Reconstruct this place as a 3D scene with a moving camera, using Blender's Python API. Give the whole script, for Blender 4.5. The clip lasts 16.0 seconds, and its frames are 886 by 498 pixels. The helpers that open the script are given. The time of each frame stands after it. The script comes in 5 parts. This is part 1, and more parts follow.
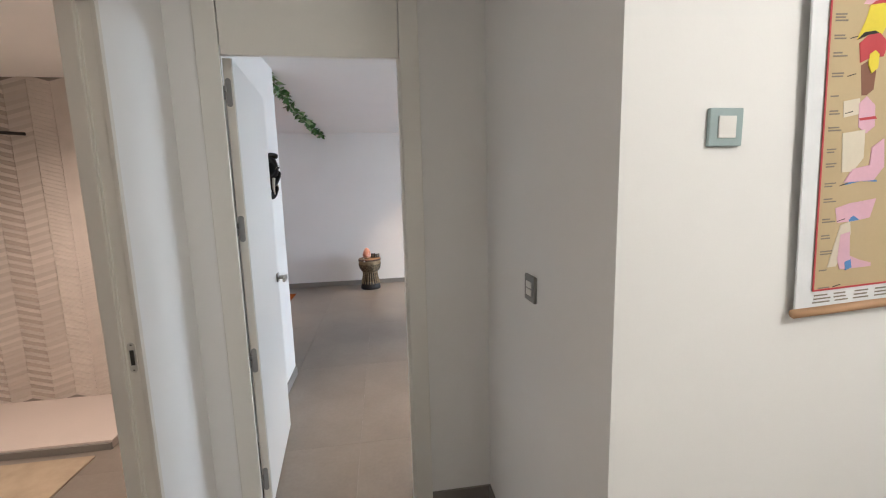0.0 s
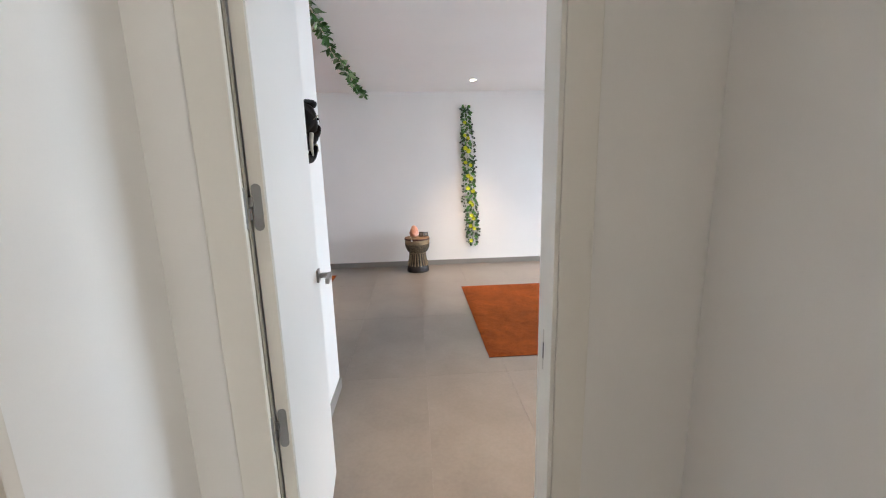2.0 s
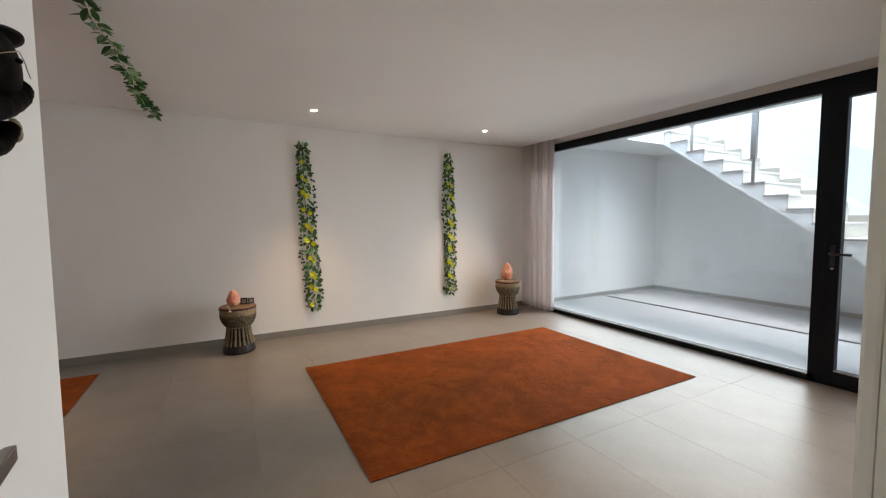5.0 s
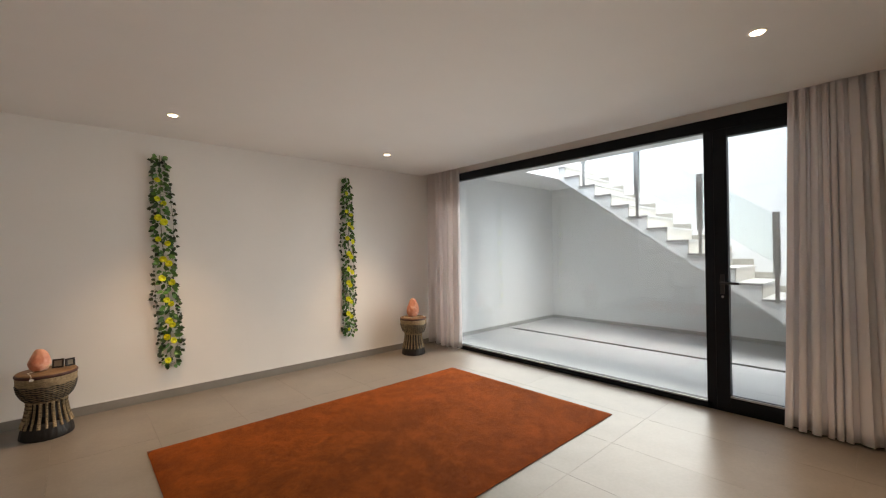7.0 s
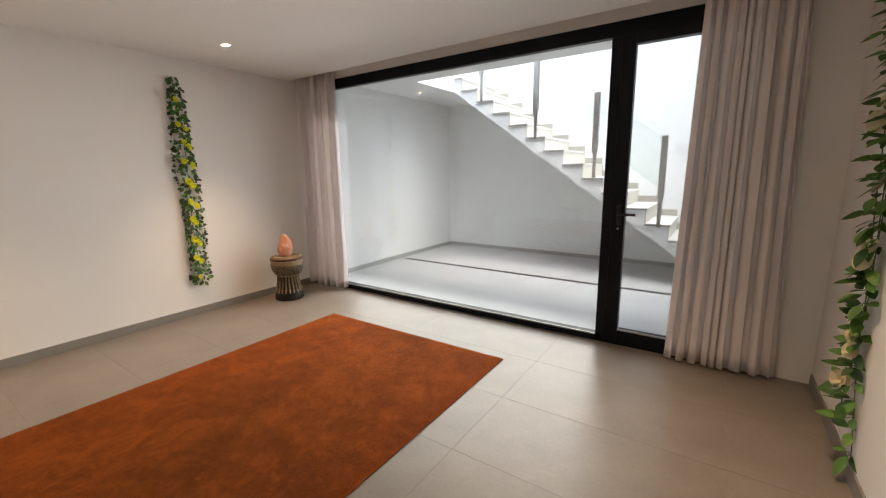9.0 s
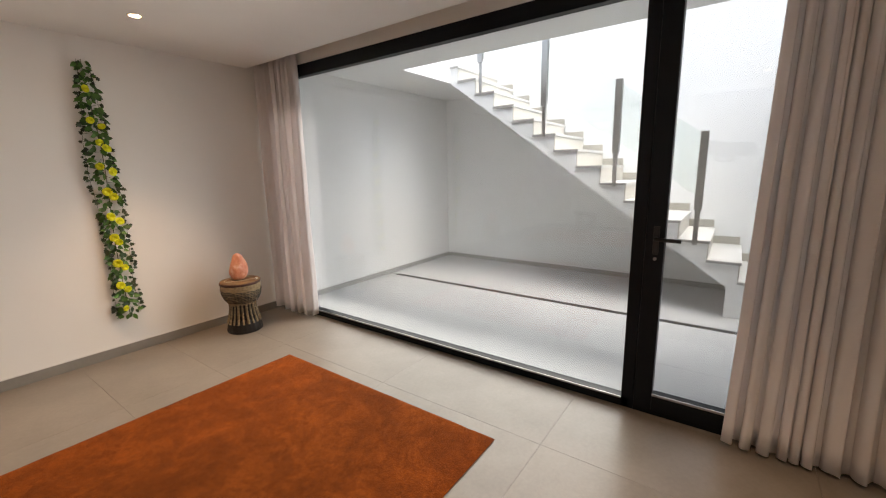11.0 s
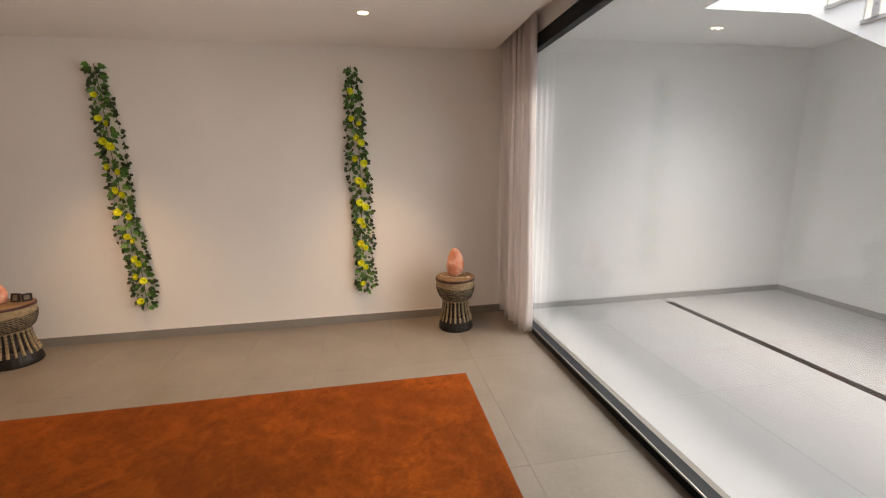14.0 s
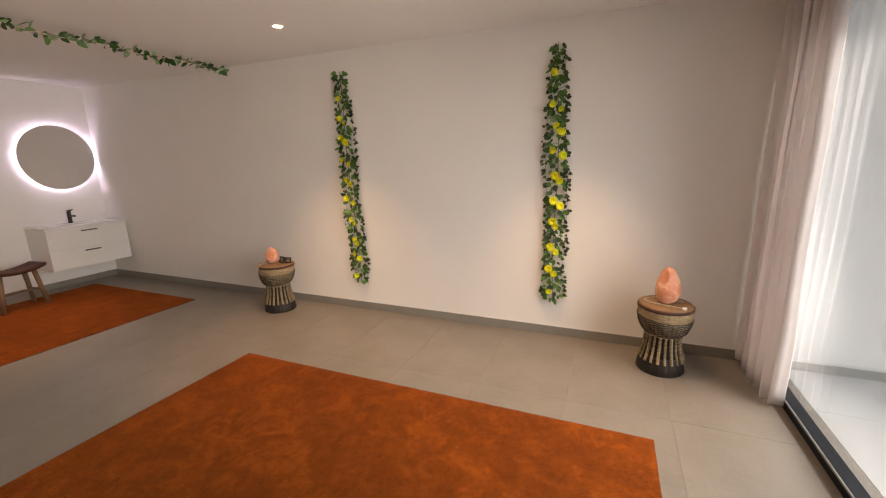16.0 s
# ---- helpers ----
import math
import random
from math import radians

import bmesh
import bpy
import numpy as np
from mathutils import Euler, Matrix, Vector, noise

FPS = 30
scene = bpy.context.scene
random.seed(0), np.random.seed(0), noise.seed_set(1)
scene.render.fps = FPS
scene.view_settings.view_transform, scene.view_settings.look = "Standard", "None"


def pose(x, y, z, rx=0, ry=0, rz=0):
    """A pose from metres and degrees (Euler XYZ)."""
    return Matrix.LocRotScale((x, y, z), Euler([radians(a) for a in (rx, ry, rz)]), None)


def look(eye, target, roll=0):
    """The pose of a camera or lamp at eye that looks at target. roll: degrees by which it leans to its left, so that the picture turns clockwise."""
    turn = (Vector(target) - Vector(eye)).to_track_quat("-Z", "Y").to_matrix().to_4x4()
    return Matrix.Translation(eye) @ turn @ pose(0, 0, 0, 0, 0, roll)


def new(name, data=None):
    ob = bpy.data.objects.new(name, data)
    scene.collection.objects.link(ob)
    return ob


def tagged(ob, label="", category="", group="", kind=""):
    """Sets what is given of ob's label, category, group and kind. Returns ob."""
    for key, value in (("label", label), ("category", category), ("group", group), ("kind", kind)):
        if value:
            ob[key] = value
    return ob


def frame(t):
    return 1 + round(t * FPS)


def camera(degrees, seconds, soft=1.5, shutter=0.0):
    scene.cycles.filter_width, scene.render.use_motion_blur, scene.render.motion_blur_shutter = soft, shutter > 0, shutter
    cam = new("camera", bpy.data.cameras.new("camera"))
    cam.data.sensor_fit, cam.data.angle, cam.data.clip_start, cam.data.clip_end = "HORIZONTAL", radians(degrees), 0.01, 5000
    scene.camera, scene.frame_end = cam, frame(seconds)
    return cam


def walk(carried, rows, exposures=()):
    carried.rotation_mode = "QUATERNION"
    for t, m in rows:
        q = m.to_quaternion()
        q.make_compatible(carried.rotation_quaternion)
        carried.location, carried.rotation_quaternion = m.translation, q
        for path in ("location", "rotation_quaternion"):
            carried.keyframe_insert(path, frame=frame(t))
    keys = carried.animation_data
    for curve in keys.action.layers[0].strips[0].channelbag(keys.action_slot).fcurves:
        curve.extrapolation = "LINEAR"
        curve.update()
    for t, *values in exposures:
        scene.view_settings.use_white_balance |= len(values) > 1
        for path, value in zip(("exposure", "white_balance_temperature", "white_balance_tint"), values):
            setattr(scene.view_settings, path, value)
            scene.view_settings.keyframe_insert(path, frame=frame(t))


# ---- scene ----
cam = camera(95.2, 16.0, soft=1.15)
PATH = [
    (0, (-0.005, 0.129, 1.526), (0.289, 2.087, 1.245), -1.5),
    (0.5, (-0.043, 0.366, 1.518), (0.164, 2.33, 1.207), -1.4),
    (1, (-0.123, 0.588, 1.493), (0.024, 2.552, 1.148), -1.5),
    (1.5, (-0.192, 0.794, 1.507), (-0.069, 2.754, 1.131), -1.4),
    (2, (-0.228, 1.002, 1.475), (-0.101, 2.957, 1.073), -1.4),
    (2.5, (-0.241, 1.187, 1.469), (-0.059, 3.135, 1.054), -1.3),
    (3, (-0.285, 1.366, 1.46), (0.119, 3.28, 1.046), -1.1),
    (3.5, (-0.318, 1.545, 1.448), (0.339, 3.398, 1.079), -0.9),
    (4, (-0.334, 1.706, 1.451), (0.438, 3.53, 1.173), -1.0),
    (4.2, (-0.346, 1.755, 1.433), (0.455, 3.573, 1.203), -0.9),
    (6.3, (-0.173, 2.197, 1.332), (1.032, 3.792, 1.266), -0.7),
    (6.5, (-0.139, 2.242, 1.354), (1.102, 3.809, 1.295), -0.7),
    (7, (-0.059, 2.341, 1.358), (1.286, 3.822, 1.375), -0.7),
    (7.5, (0.051, 2.443, 1.371), (1.508, 3.811, 1.439), -0.9),
    (8, (0.168, 2.53, 1.376), (1.735, 3.773, 1.357), -1.0),
    (8.5, (0.34, 2.564, 1.44), (1.936, 3.728, 1.127), -1.0),
    (8.7, (0.441, 2.593, 1.417), (2.062, 3.704, 1.043), -0.8),
    (10.8, (1.355, 2.921, 1.469), (2.977, 4.026, 1.082), -1.1),
    (11, (1.445, 2.938, 1.469), (3.035, 4.09, 1.089), -1.1),
    (11.5, (1.632, 2.975, 1.465), (3.075, 4.309, 1.093), -1.1),
    (12, (1.838, 3.011, 1.464), (3.116, 4.504, 1.09), -1.2),
    (12.5, (2.072, 3.005, 1.484), (3.145, 4.648, 1.096), -0.9),
    (13, (2.287, 3.04, 1.47), (3.13, 4.815, 1.093), -1.1),
    (13.5, (2.488, 3.083, 1.437), (3.039, 4.968, 1.059), -1.1),
    (14, (2.626, 3.184, 1.458), (2.952, 5.117, 1.064), -1.1),
    (14.5, (2.749, 3.294, 1.468), (2.814, 5.252, 1.063), -1.1),
    (15, (2.876, 3.394, 1.477), (2.632, 5.338, 1.076), -1.1),
    (15.5, (2.914, 3.504, 1.475), (2.388, 5.387, 1.056), -1.1),
    (16, (2.921, 3.629, 1.495), (2.17, 5.432, 1.065), -1.2),
]
EXPOSURES = [(0.0, 4.8, 5350, 6), (0.6, 5.05, 5250, 5), (2.5, 5.1, 5500, 6), (4.2, 4.45, 5800, 6), (6.3, 4.15, 6700, 7), (8.5, 4.22, 6850, 9), (11.0, 4.1, 7150, 12), (13.5, 4.1, 7300, 14), (15.0, 4.28, 7500, 15), (16.0, 4.35, 7400, 15)]
walk(cam, [(t, look(eye, target, roll)) for t, eye, target, roll in PATH], EXPOSURES)

# ---- world, sun, lamps ----
world = bpy.data.worlds.new("sky")
scene.world = world
world.use_nodes = True
wn = world.node_tree.nodes
wn.clear()
sky = wn.new("ShaderNodeTexSky")
sky.sky_type, sky.sun_disc = "NISHITA", False
sky.sun_elevation, sky.sun_rotation = radians(70), radians(189)
sky.air_density, sky.dust_density, sky.ozone_density = 1.0, 4.0, 1.0
wbg = wn.new("ShaderNodeBackground")
wbg.inputs["Strength"].default_value = 0.028
wout = wn.new("ShaderNodeOutputWorld")
haze = wn.new("ShaderNodeHueSaturation")
haze.inputs["Saturation"].default_value = 0.7
world.node_tree.links.new(sky.outputs[0], haze.inputs["Color"])
world.node_tree.links.new(haze.outputs[0], wbg.inputs[0])
world.node_tree.links.new(wbg.outputs[0], wout.inputs[0])

# the last two are unseen, added to brighten the door and vanity sides
SPOTS = [(0.53, 6.235), (2.62, 6.235), (2.61, 2.79), (0.53, 2.79), (-2.2, 5.2)]
SPOT_W, HALL_W, BATH_W, WINDOW_W = 7.2, 1.75, 6.0, 3.7
WARM = (1.0, 0.66, 0.40)

sun = bpy.data.lights.new("sun", "SUN")
sun.energy, sun.angle, sun.color = 0.41, radians(75), (0.92, 0.965, 1.0)
sun_ob = new("sun", sun)
sun_ob.matrix_world = look((5.7, 2.3, 8.0), (5.9, 4.0, 3.2))


def downlight(name, x, y, z, watts, color, blend=1.0, size=76):
    lamp = bpy.data.lights.new(name, "SPOT")
    lamp.energy, lamp.color, lamp.spot_size, lamp.spot_blend, lamp.shadow_soft_size = watts, color, radians(size), blend, 0.035
    ob = new(name, lamp)
    ob.location = (x, y, z)
    return ob


for sx, sy in SPOTS:
    downlight("downlight_lamp", sx, sy, 2.485, SPOT_W, WARM)
hall = bpy.data.lights.new("hall_lamp", "POINT")
hall.energy, hall.color, hall.shadow_soft_size = HALL_W, (1.0, 0.85, 0.68), 0.2
new("hall_lamp", hall).location = (1.2, -0.45, 2.28)
# unseen lamp, added to brighten the bathroom beyond the doorway
downlight("bath_fill", -1.7, 2.2, 2.34, BATH_W, (1.0, 0.70, 0.50), 1.0, 150)


# added area lamp outside the panes, standing in for sky light in the room
panel = bpy.data.lights.new("window_fill", "AREA")
panel.shape, panel.size, panel.size_y, panel.energy, panel.color = "RECTANGLE", 3.4, 1.9, WINDOW_W, (1.0, 0.98, 0.95)
panel.spread = radians(118)
new("window_fill", panel).matrix_world = look((4.33, 5.15, 1.16), (0.33, 5.15, -0.14))


# ---- materials ----
def nodes_of(name):
    m = bpy.data.materials.new(name)
    m.use_nodes = True
    t = m.node_tree
    b = t.nodes["Principled BSDF"]
    return m, t, b


def noise_tex(t, scale, detail=4.0, rough=0.55, vec=None, stretch=None):
    n = t.nodes.new("ShaderNodeTexNoise")
    n.inputs["Scale"].default_value, n.inputs["Detail"].default_value, n.inputs["Roughness"].default_value = scale, detail, rough
    co = t.nodes.new("ShaderNodeTexCoord")
    src = co.outputs["Object"]
    if stretch:
        mp = t.nodes.new("ShaderNodeMapping")
        mp.inputs["Scale"].default_value = stretch
        t.links.new(src, mp.inputs[0])
        src = mp.outputs[0]
    t.links.new(src, n.inputs["Vector"])
    return n


def ramp(t, fac, stops):
    r = t.nodes.new("ShaderNodeValToRGB")
    e = r.color_ramp.elements
    while len(e) < len(stops):
        e.new(0.5)
    for el, (p, c) in zip(e, stops):
        el.position, el.color = p, (*c, 1)
    t.links.new(fac, r.inputs[0])
    return r


def mixed(t, a, b, fac, mode="MIX"):
    m = t.nodes.new("ShaderNodeMix")
    m.data_type, m.blend_type = "RGBA", mode
    for sock, v in ((m.inputs[0], fac), (m.inputs[6], a), (m.inputs[7], b)):
        if isinstance(v, (int, float)):
            sock.default_value = v
        elif isinstance(v, tuple):
            sock.default_value = (*v, 1)
        else:
            t.links.new(v, sock)
    return m.outputs[2]


def bump(t, b, height, strength, dist):
    n = t.nodes.new("ShaderNodeBump")
    n.inputs["Strength"].default_value, n.inputs["Distance"].default_value = strength, dist
    t.links.new(height, n.inputs["Height"])
    t.links.new(n.outputs[0], b.inputs["Normal"])
    return n


def surface(name, col, rough=0.5, metal=0.0, vary=0.06, scale=3.0, fine=120.0, relief=0.15, depth=0.001, random_tint=0.0, stretch=None, spec=0.5):
    """Colour with variation at two scales, roughness variation and a fine relief."""
    m, t, b = nodes_of(name)
    lo = tuple(max(0, c * (1 - vary)) for c in col)
    hi = tuple(min(1, c * (1 + vary)) for c in col)
    big, small = noise_tex(t, scale, 5, 0.6, stretch=stretch), noise_tex(t, fine, 3, 0.6, stretch=stretch)
    c1 = ramp(t, big.outputs[0], [(0.3, lo), (0.7, hi)]).outputs[0]
    c2 = ramp(t, small.outputs[0], [(0.3, (1 - vary * 0.6,) * 3), (0.7, (1, 1, 1))]).outputs[0]
    c = mixed(t, c1, c2, 1.0, "MULTIPLY")
    if random_tint:
        info = t.nodes.new("ShaderNodeObjectInfo")
        r = ramp(t, info.outputs["Random"], [(0.0, (1 - random_tint,) * 3), (1.0, (1, 1, 1))]).outputs[0]
        c = mixed(t, c, r, 1.0, "MULTIPLY")
    t.links.new(c, b.inputs["Base Color"])
    b.inputs["Metallic"].default_value = metal
    b.inputs["Specular IOR Level"].default_value = spec
    mr = t.nodes.new("ShaderNodeMapRange")
    mr.inputs["To Min"].default_value, mr.inputs["To Max"].default_value = max(0.02, rough - 0.06), min(1, rough + 0.06)
    t.links.new(big.outputs[0], mr.inputs[0])
    t.links.new(mr.outputs[0], b.inputs["Roughness"])
    if relief:
        bump(t, b, small.outputs[0], relief, depth)
    return m


M_WALL = surface("wall_paint", (0.84, 0.825, 0.80), 0.75, vary=0.02, scale=1.3, fine=260, relief=0.12, depth=0.0006)
M_CEIL = surface("ceiling_paint", (0.86, 0.85, 0.83), 0.85, vary=0.02, scale=1.0, fine=220, relief=0.08, depth=0.0005)
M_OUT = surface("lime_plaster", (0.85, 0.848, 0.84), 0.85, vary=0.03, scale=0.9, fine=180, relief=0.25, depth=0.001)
M_TILE = surface("porcelain_tile", (0.238, 0.208, 0.178), 0.34, vary=0.15, scale=2.2, fine=45, relief=0.05, depth=0.0004, random_tint=0.035)
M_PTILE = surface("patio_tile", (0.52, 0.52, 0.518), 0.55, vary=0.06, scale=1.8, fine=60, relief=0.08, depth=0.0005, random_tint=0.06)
M_GROUT = surface("grout", (0.285, 0.258, 0.228), 0.85, vary=0.08)
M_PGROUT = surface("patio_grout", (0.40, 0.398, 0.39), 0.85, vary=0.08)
M_BASE = surface("skirting_tile", (0.25, 0.235, 0.215), 0.45, vary=0.08, scale=4, fine=60)
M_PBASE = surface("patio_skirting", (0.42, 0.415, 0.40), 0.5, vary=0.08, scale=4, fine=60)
M_SEAL = surface("sealant", (0.75, 0.74, 0.72), 0.6, vary=0.04)
M_LACQ = surface("white_lacquer", (0.80, 0.80, 0.78), 0.33, vary=0.015, scale=2, fine=90, relief=0.04, depth=0.0003)
M_CREAM = surface("cream_lacquer", (0.74, 0.70, 0.63), 0.35, vary=0.02, scale=2, fine=90, relief=0.04, depth=0.0003)
M_FRAME = surface("frame_lacquer", (0.80, 0.775, 0.715), 0.36, vary=0.02, scale=2, fine=90, relief=0.05, depth=0.0003)
# near-black paints the shade inside latch holes and drain; screw heads too
M_GAP = surface("void_dark", (0.03, 0.028, 0.025), 0.7, vary=0.1)
M_GAPSHADE = surface("gap_shade", (0.30, 0.27, 0.215), 0.75, vary=0.1)
M_ALU = surface("black_aluminium", (0.004, 0.006, 0.010), 0.42, spec=0.2, vary=0.15, scale=5, fine=300, relief=0.05, depth=0.0002)
M_STEEL = surface("brushed_steel", (0.46, 0.45, 0.43), 0.33, 1.0, vary=0.12, scale=6, fine=160, relief=0.06, depth=0.0003, stretch=(1, 1, 0.06))
M_NICKEL = surface("satin_nickel", (0.30, 0.29, 0.28), 0.36, 1.0, vary=0.1, scale=12, fine=200, relief=0.05, depth=0.0002)
M_BLACK = surface("matt_black", (0.014, 0.013, 0.013), 0.4, vary=0.15, scale=10, fine=200, relief=0.05)
M_SWITCH = surface("switch_grey", (0.22, 0.215, 0.20), 0.4, vary=0.04, scale=10, relief=0)
M_SWITCH2 = surface("switch_blue_grey", (0.34, 0.42, 0.42), 0.4, vary=0.04, scale=10, relief=0)
M_KEY = surface("switch_key", (0.78, 0.76, 0.72), 0.35, vary=0.02, relief=0)
M_CERAM = surface("basin_ceramic", (0.84, 0.84, 0.83), 0.12, vary=0.01, relief=0)
M_MARBLE = surface("step_stone", (0.60, 0.59, 0.565), 0.4, vary=0.05, scale=3, fine=50, relief=0.05)
M_RISER = surface("riser_stone", (0.56, 0.535, 0.48), 0.45, vary=0.05, scale=3, fine=50, relief=0.05)
M_TREADSHADE = surface("tread_shade", (0.36, 0.35, 0.335), 0.5, vary=0.08)
M_SKIRT = surface("skirt_stone", (0.42, 0.395, 0.345), 0.45, vary=0.06, scale=3, fine=50, relief=0.05)
M_GRATE = surface("drain_steel", (0.10, 0.10, 0.10), 0.45, 0.8, vary=0.15)
M_MATT = surface("bath_mat", (0.42, 0.34, 0.24), 0.95, vary=0.12, scale=8, fine=300, relief=0.6, depth=0.003)
M_TRAY = surface("shower_tray", (0.60, 0.53, 0.48), 0.4, vary=0.02, relief=0.05)
M_BTILE = surface("relief_tile", (0.68, 0.62, 0.56), 0.5, vary=0.06, scale=6, fine=80, relief=0.1, random_tint=0.14)
M_BTILE2 = surface("relief_tile_matt", (0.50, 0.43, 0.37), 0.55, vary=0.08, scale=9, fine=80, relief=0.1, random_tint=0.15)
M_BTILE3 = surface("relief_tile_soft", (0.60, 0.54, 0.48), 0.52, vary=0.07, scale=7, fine=80, relief=0.1, random_tint=0.12)
M_STRIKE = surface("strike_steel", (0.62, 0.59, 0.54), 0.5, 0.7, vary=0.08, scale=20, relief=0.05)
M_WOOD = surface("stool_wood", (0.20, 0.12, 0.065), 0.5, vary=0.3, scale=6, fine=60, relief=0.2, stretch=(1, 1, 0.2))
M_WICKER = surface("drum_wicker", (0.33, 0.245, 0.14), 0.75, vary=0.34, scale=40, fine=170, relief=0.9, depth=0.002, stretch=(0.5, 0.5, 2))
M_DDARK = surface("drum_dark", (0.012, 0.009, 0.008), 0.55, vary=0.3, scale=14, fine=120, relief=0.4, depth=0.002)
M_SKIN = surface("drum_skin", (0.24, 0.14, 0.066), 0.6, vary=0.4, scale=7, fine=40, relief=0.15)
M_RIM = surface("drum_rim", (0.060, 0.018, 0.011), 0.6, vary=0.3, scale=20, fine=120, relief=0.4)
M_ROPE = surface("lamp_cord", (0.62, 0.54, 0.42), 0.7, vary=0.08, scale=20)
M_STEM = surface("vine_stem", (0.10, 0.13, 0.05), 0.6, vary=0.2, scale=20)
M_ELE = surface("ebony_wood", (0.0022, 0.0018, 0.0018), 0.40, spec=0.018, vary=0.3, scale=18, fine=90, relief=0.25, depth=0.002)
M_TUSK = surface("tusk_bone", (0.62, 0.57, 0.48), 0.4, vary=0.12, scale=16)
M_GOLD = surface("worn_gold", (0.30, 0.24, 0.14), 0.6, vary=0.5, scale=40)
M_ROD = surface("pine_rod", (0.50, 0.30, 0.16), 0.5, vary=0.15, scale=8, fine=60, stretch=(0.1, 1, 1))
M_PAPER = surface("chart_paper", (0.50, 0.39, 0.22), 0.6, vary=0.04, scale=5, relief=0.05)
M_FILM = surface("clear_sleeve", (0.80, 0.81, 0.82), 0.2, vary=0.03, scale=9, relief=0)
M_CREAMP = surface("cream_paper", (0.72, 0.66, 0.55), 0.75, vary=0.06, scale=4, relief=0.1)
M_INK = surface("ink", (0.02, 0.018, 0.016), 0.7, vary=0.1)
M_GREY = surface("ink_grey", (0.22, 0.19, 0.15), 0.7, vary=0.1)
M_PINK = surface("print_pink", (0.68, 0.42, 0.52), 0.6, vary=0.08)
M_YEL = surface("print_yellow", (0.72, 0.60, 0.03), 0.6, vary=0.08)
M_RED = surface("print_red", (0.48, 0.05, 0.06), 0.6, vary=0.08)
M_BLUE = surface("print_blue", (0.10, 0.25, 0.55), 0.6, vary=0.08)
M_BROWN = surface("print_brown", (0.22, 0.10, 0.06), 0.6, vary=0.08)
M_PALE = surface("print_pale", (0.66, 0.60, 0.48), 0.6, vary=0.05)
M_GROUND = surface("earth", (0.16, 0.14, 0.10), 0.95, vary=0.3, scale=0.5, fine=8, relief=0.5, depth=0.02)
M_FILL = surface("house_wall", (0.80, 0.79, 0.76), 0.85, vary=0.04, scale=0.6)


def rug_material():
    """Short pile, brushed into lighter and darker patches."""
    m, t, b = nodes_of("rug_pile")
    big, mid, fine, nap = noise_tex(t, 1.7, 4, 0.6), noise_tex(t, 5.5, 9, 0.72), noise_tex(t, 260, 3, 0.7), noise_tex(t, 38, 8, 0.85)
    mid.inputs["Distortion"].default_value = 0.7
    c = ramp(t, big.outputs[0], [(0.34, (0.168, 0.0325, 0.0025)), (0.66, (0.268, 0.0545, 0.0041))]).outputs[0]
    c = mixed(t, c, ramp(t, mid.outputs[0], [(0.38, (0.78, 0.75, 0.72)), (0.50, (0.96, 0.96, 0.96)), (0.60, (1.26, 1.32, 1.40))]).outputs[0], 1.0, "MULTIPLY")
    c = mixed(t, c, ramp(t, nap.outputs[0], [(0.38, (0.70, 0.66, 0.63)), (0.60, (1.18, 1.22, 1.26))]).outputs[0], 1.0, "MULTIPLY")
    c = mixed(t, c, ramp(t, fine.outputs[0], [(0.35, (0.60, 0.57, 0.55)), (0.65, (1.1, 1.1, 1.1))]).outputs[0], 1.0, "MULTIPLY")
    t.links.new(c, b.inputs["Base Color"])
    b.inputs["Roughness"].default_value = 0.95
    b.inputs["Specular IOR Level"].default_value = 0.1
    b.inputs["Sheen Weight"].default_value = 0.27
    b.inputs["Sheen Roughness"].default_value = 0.45
    b.inputs["Sheen Tint"].default_value = (1.0, 0.33, 0.09, 1)
    bump(t, b, fine.outputs[0], 0.9, 0.006)
    return m


def cloth_material():
    m, t, b = nodes_of("curtain_cloth")
    weave = noise_tex(t, 300, 2, 0.5, stretch=(1, 1, 0.4))
    big = noise_tex(t, 2.0, 3)
    c = ramp(t, big.outputs[0], [(0.3, (0.87, 0.825, 0.82)), (0.7, (0.91, 0.87, 0.865))]).outputs[0]
    t.links.new(c, b.inputs["Base Color"])
    b.inputs["Roughness"].default_value = 0.9
    b.inputs["Specular IOR Level"].default_value = 0.15
    bump(t, b, weave.outputs[0], 0.3, 0.001)
    tr = t.nodes.new("ShaderNodeBsdfTranslucent")
    t.links.new(c, tr.inputs[0])
    mx = t.nodes.new("ShaderNodeMixShader")
    mx.inputs[0].default_value = 0.24
    t.links.new(b.outputs[0], mx.inputs[1])
    t.links.new(tr.outputs[0], mx.inputs[2])
    t.links.new(mx.outputs[0], t.nodes["Material Output"].inputs[0])
    return m


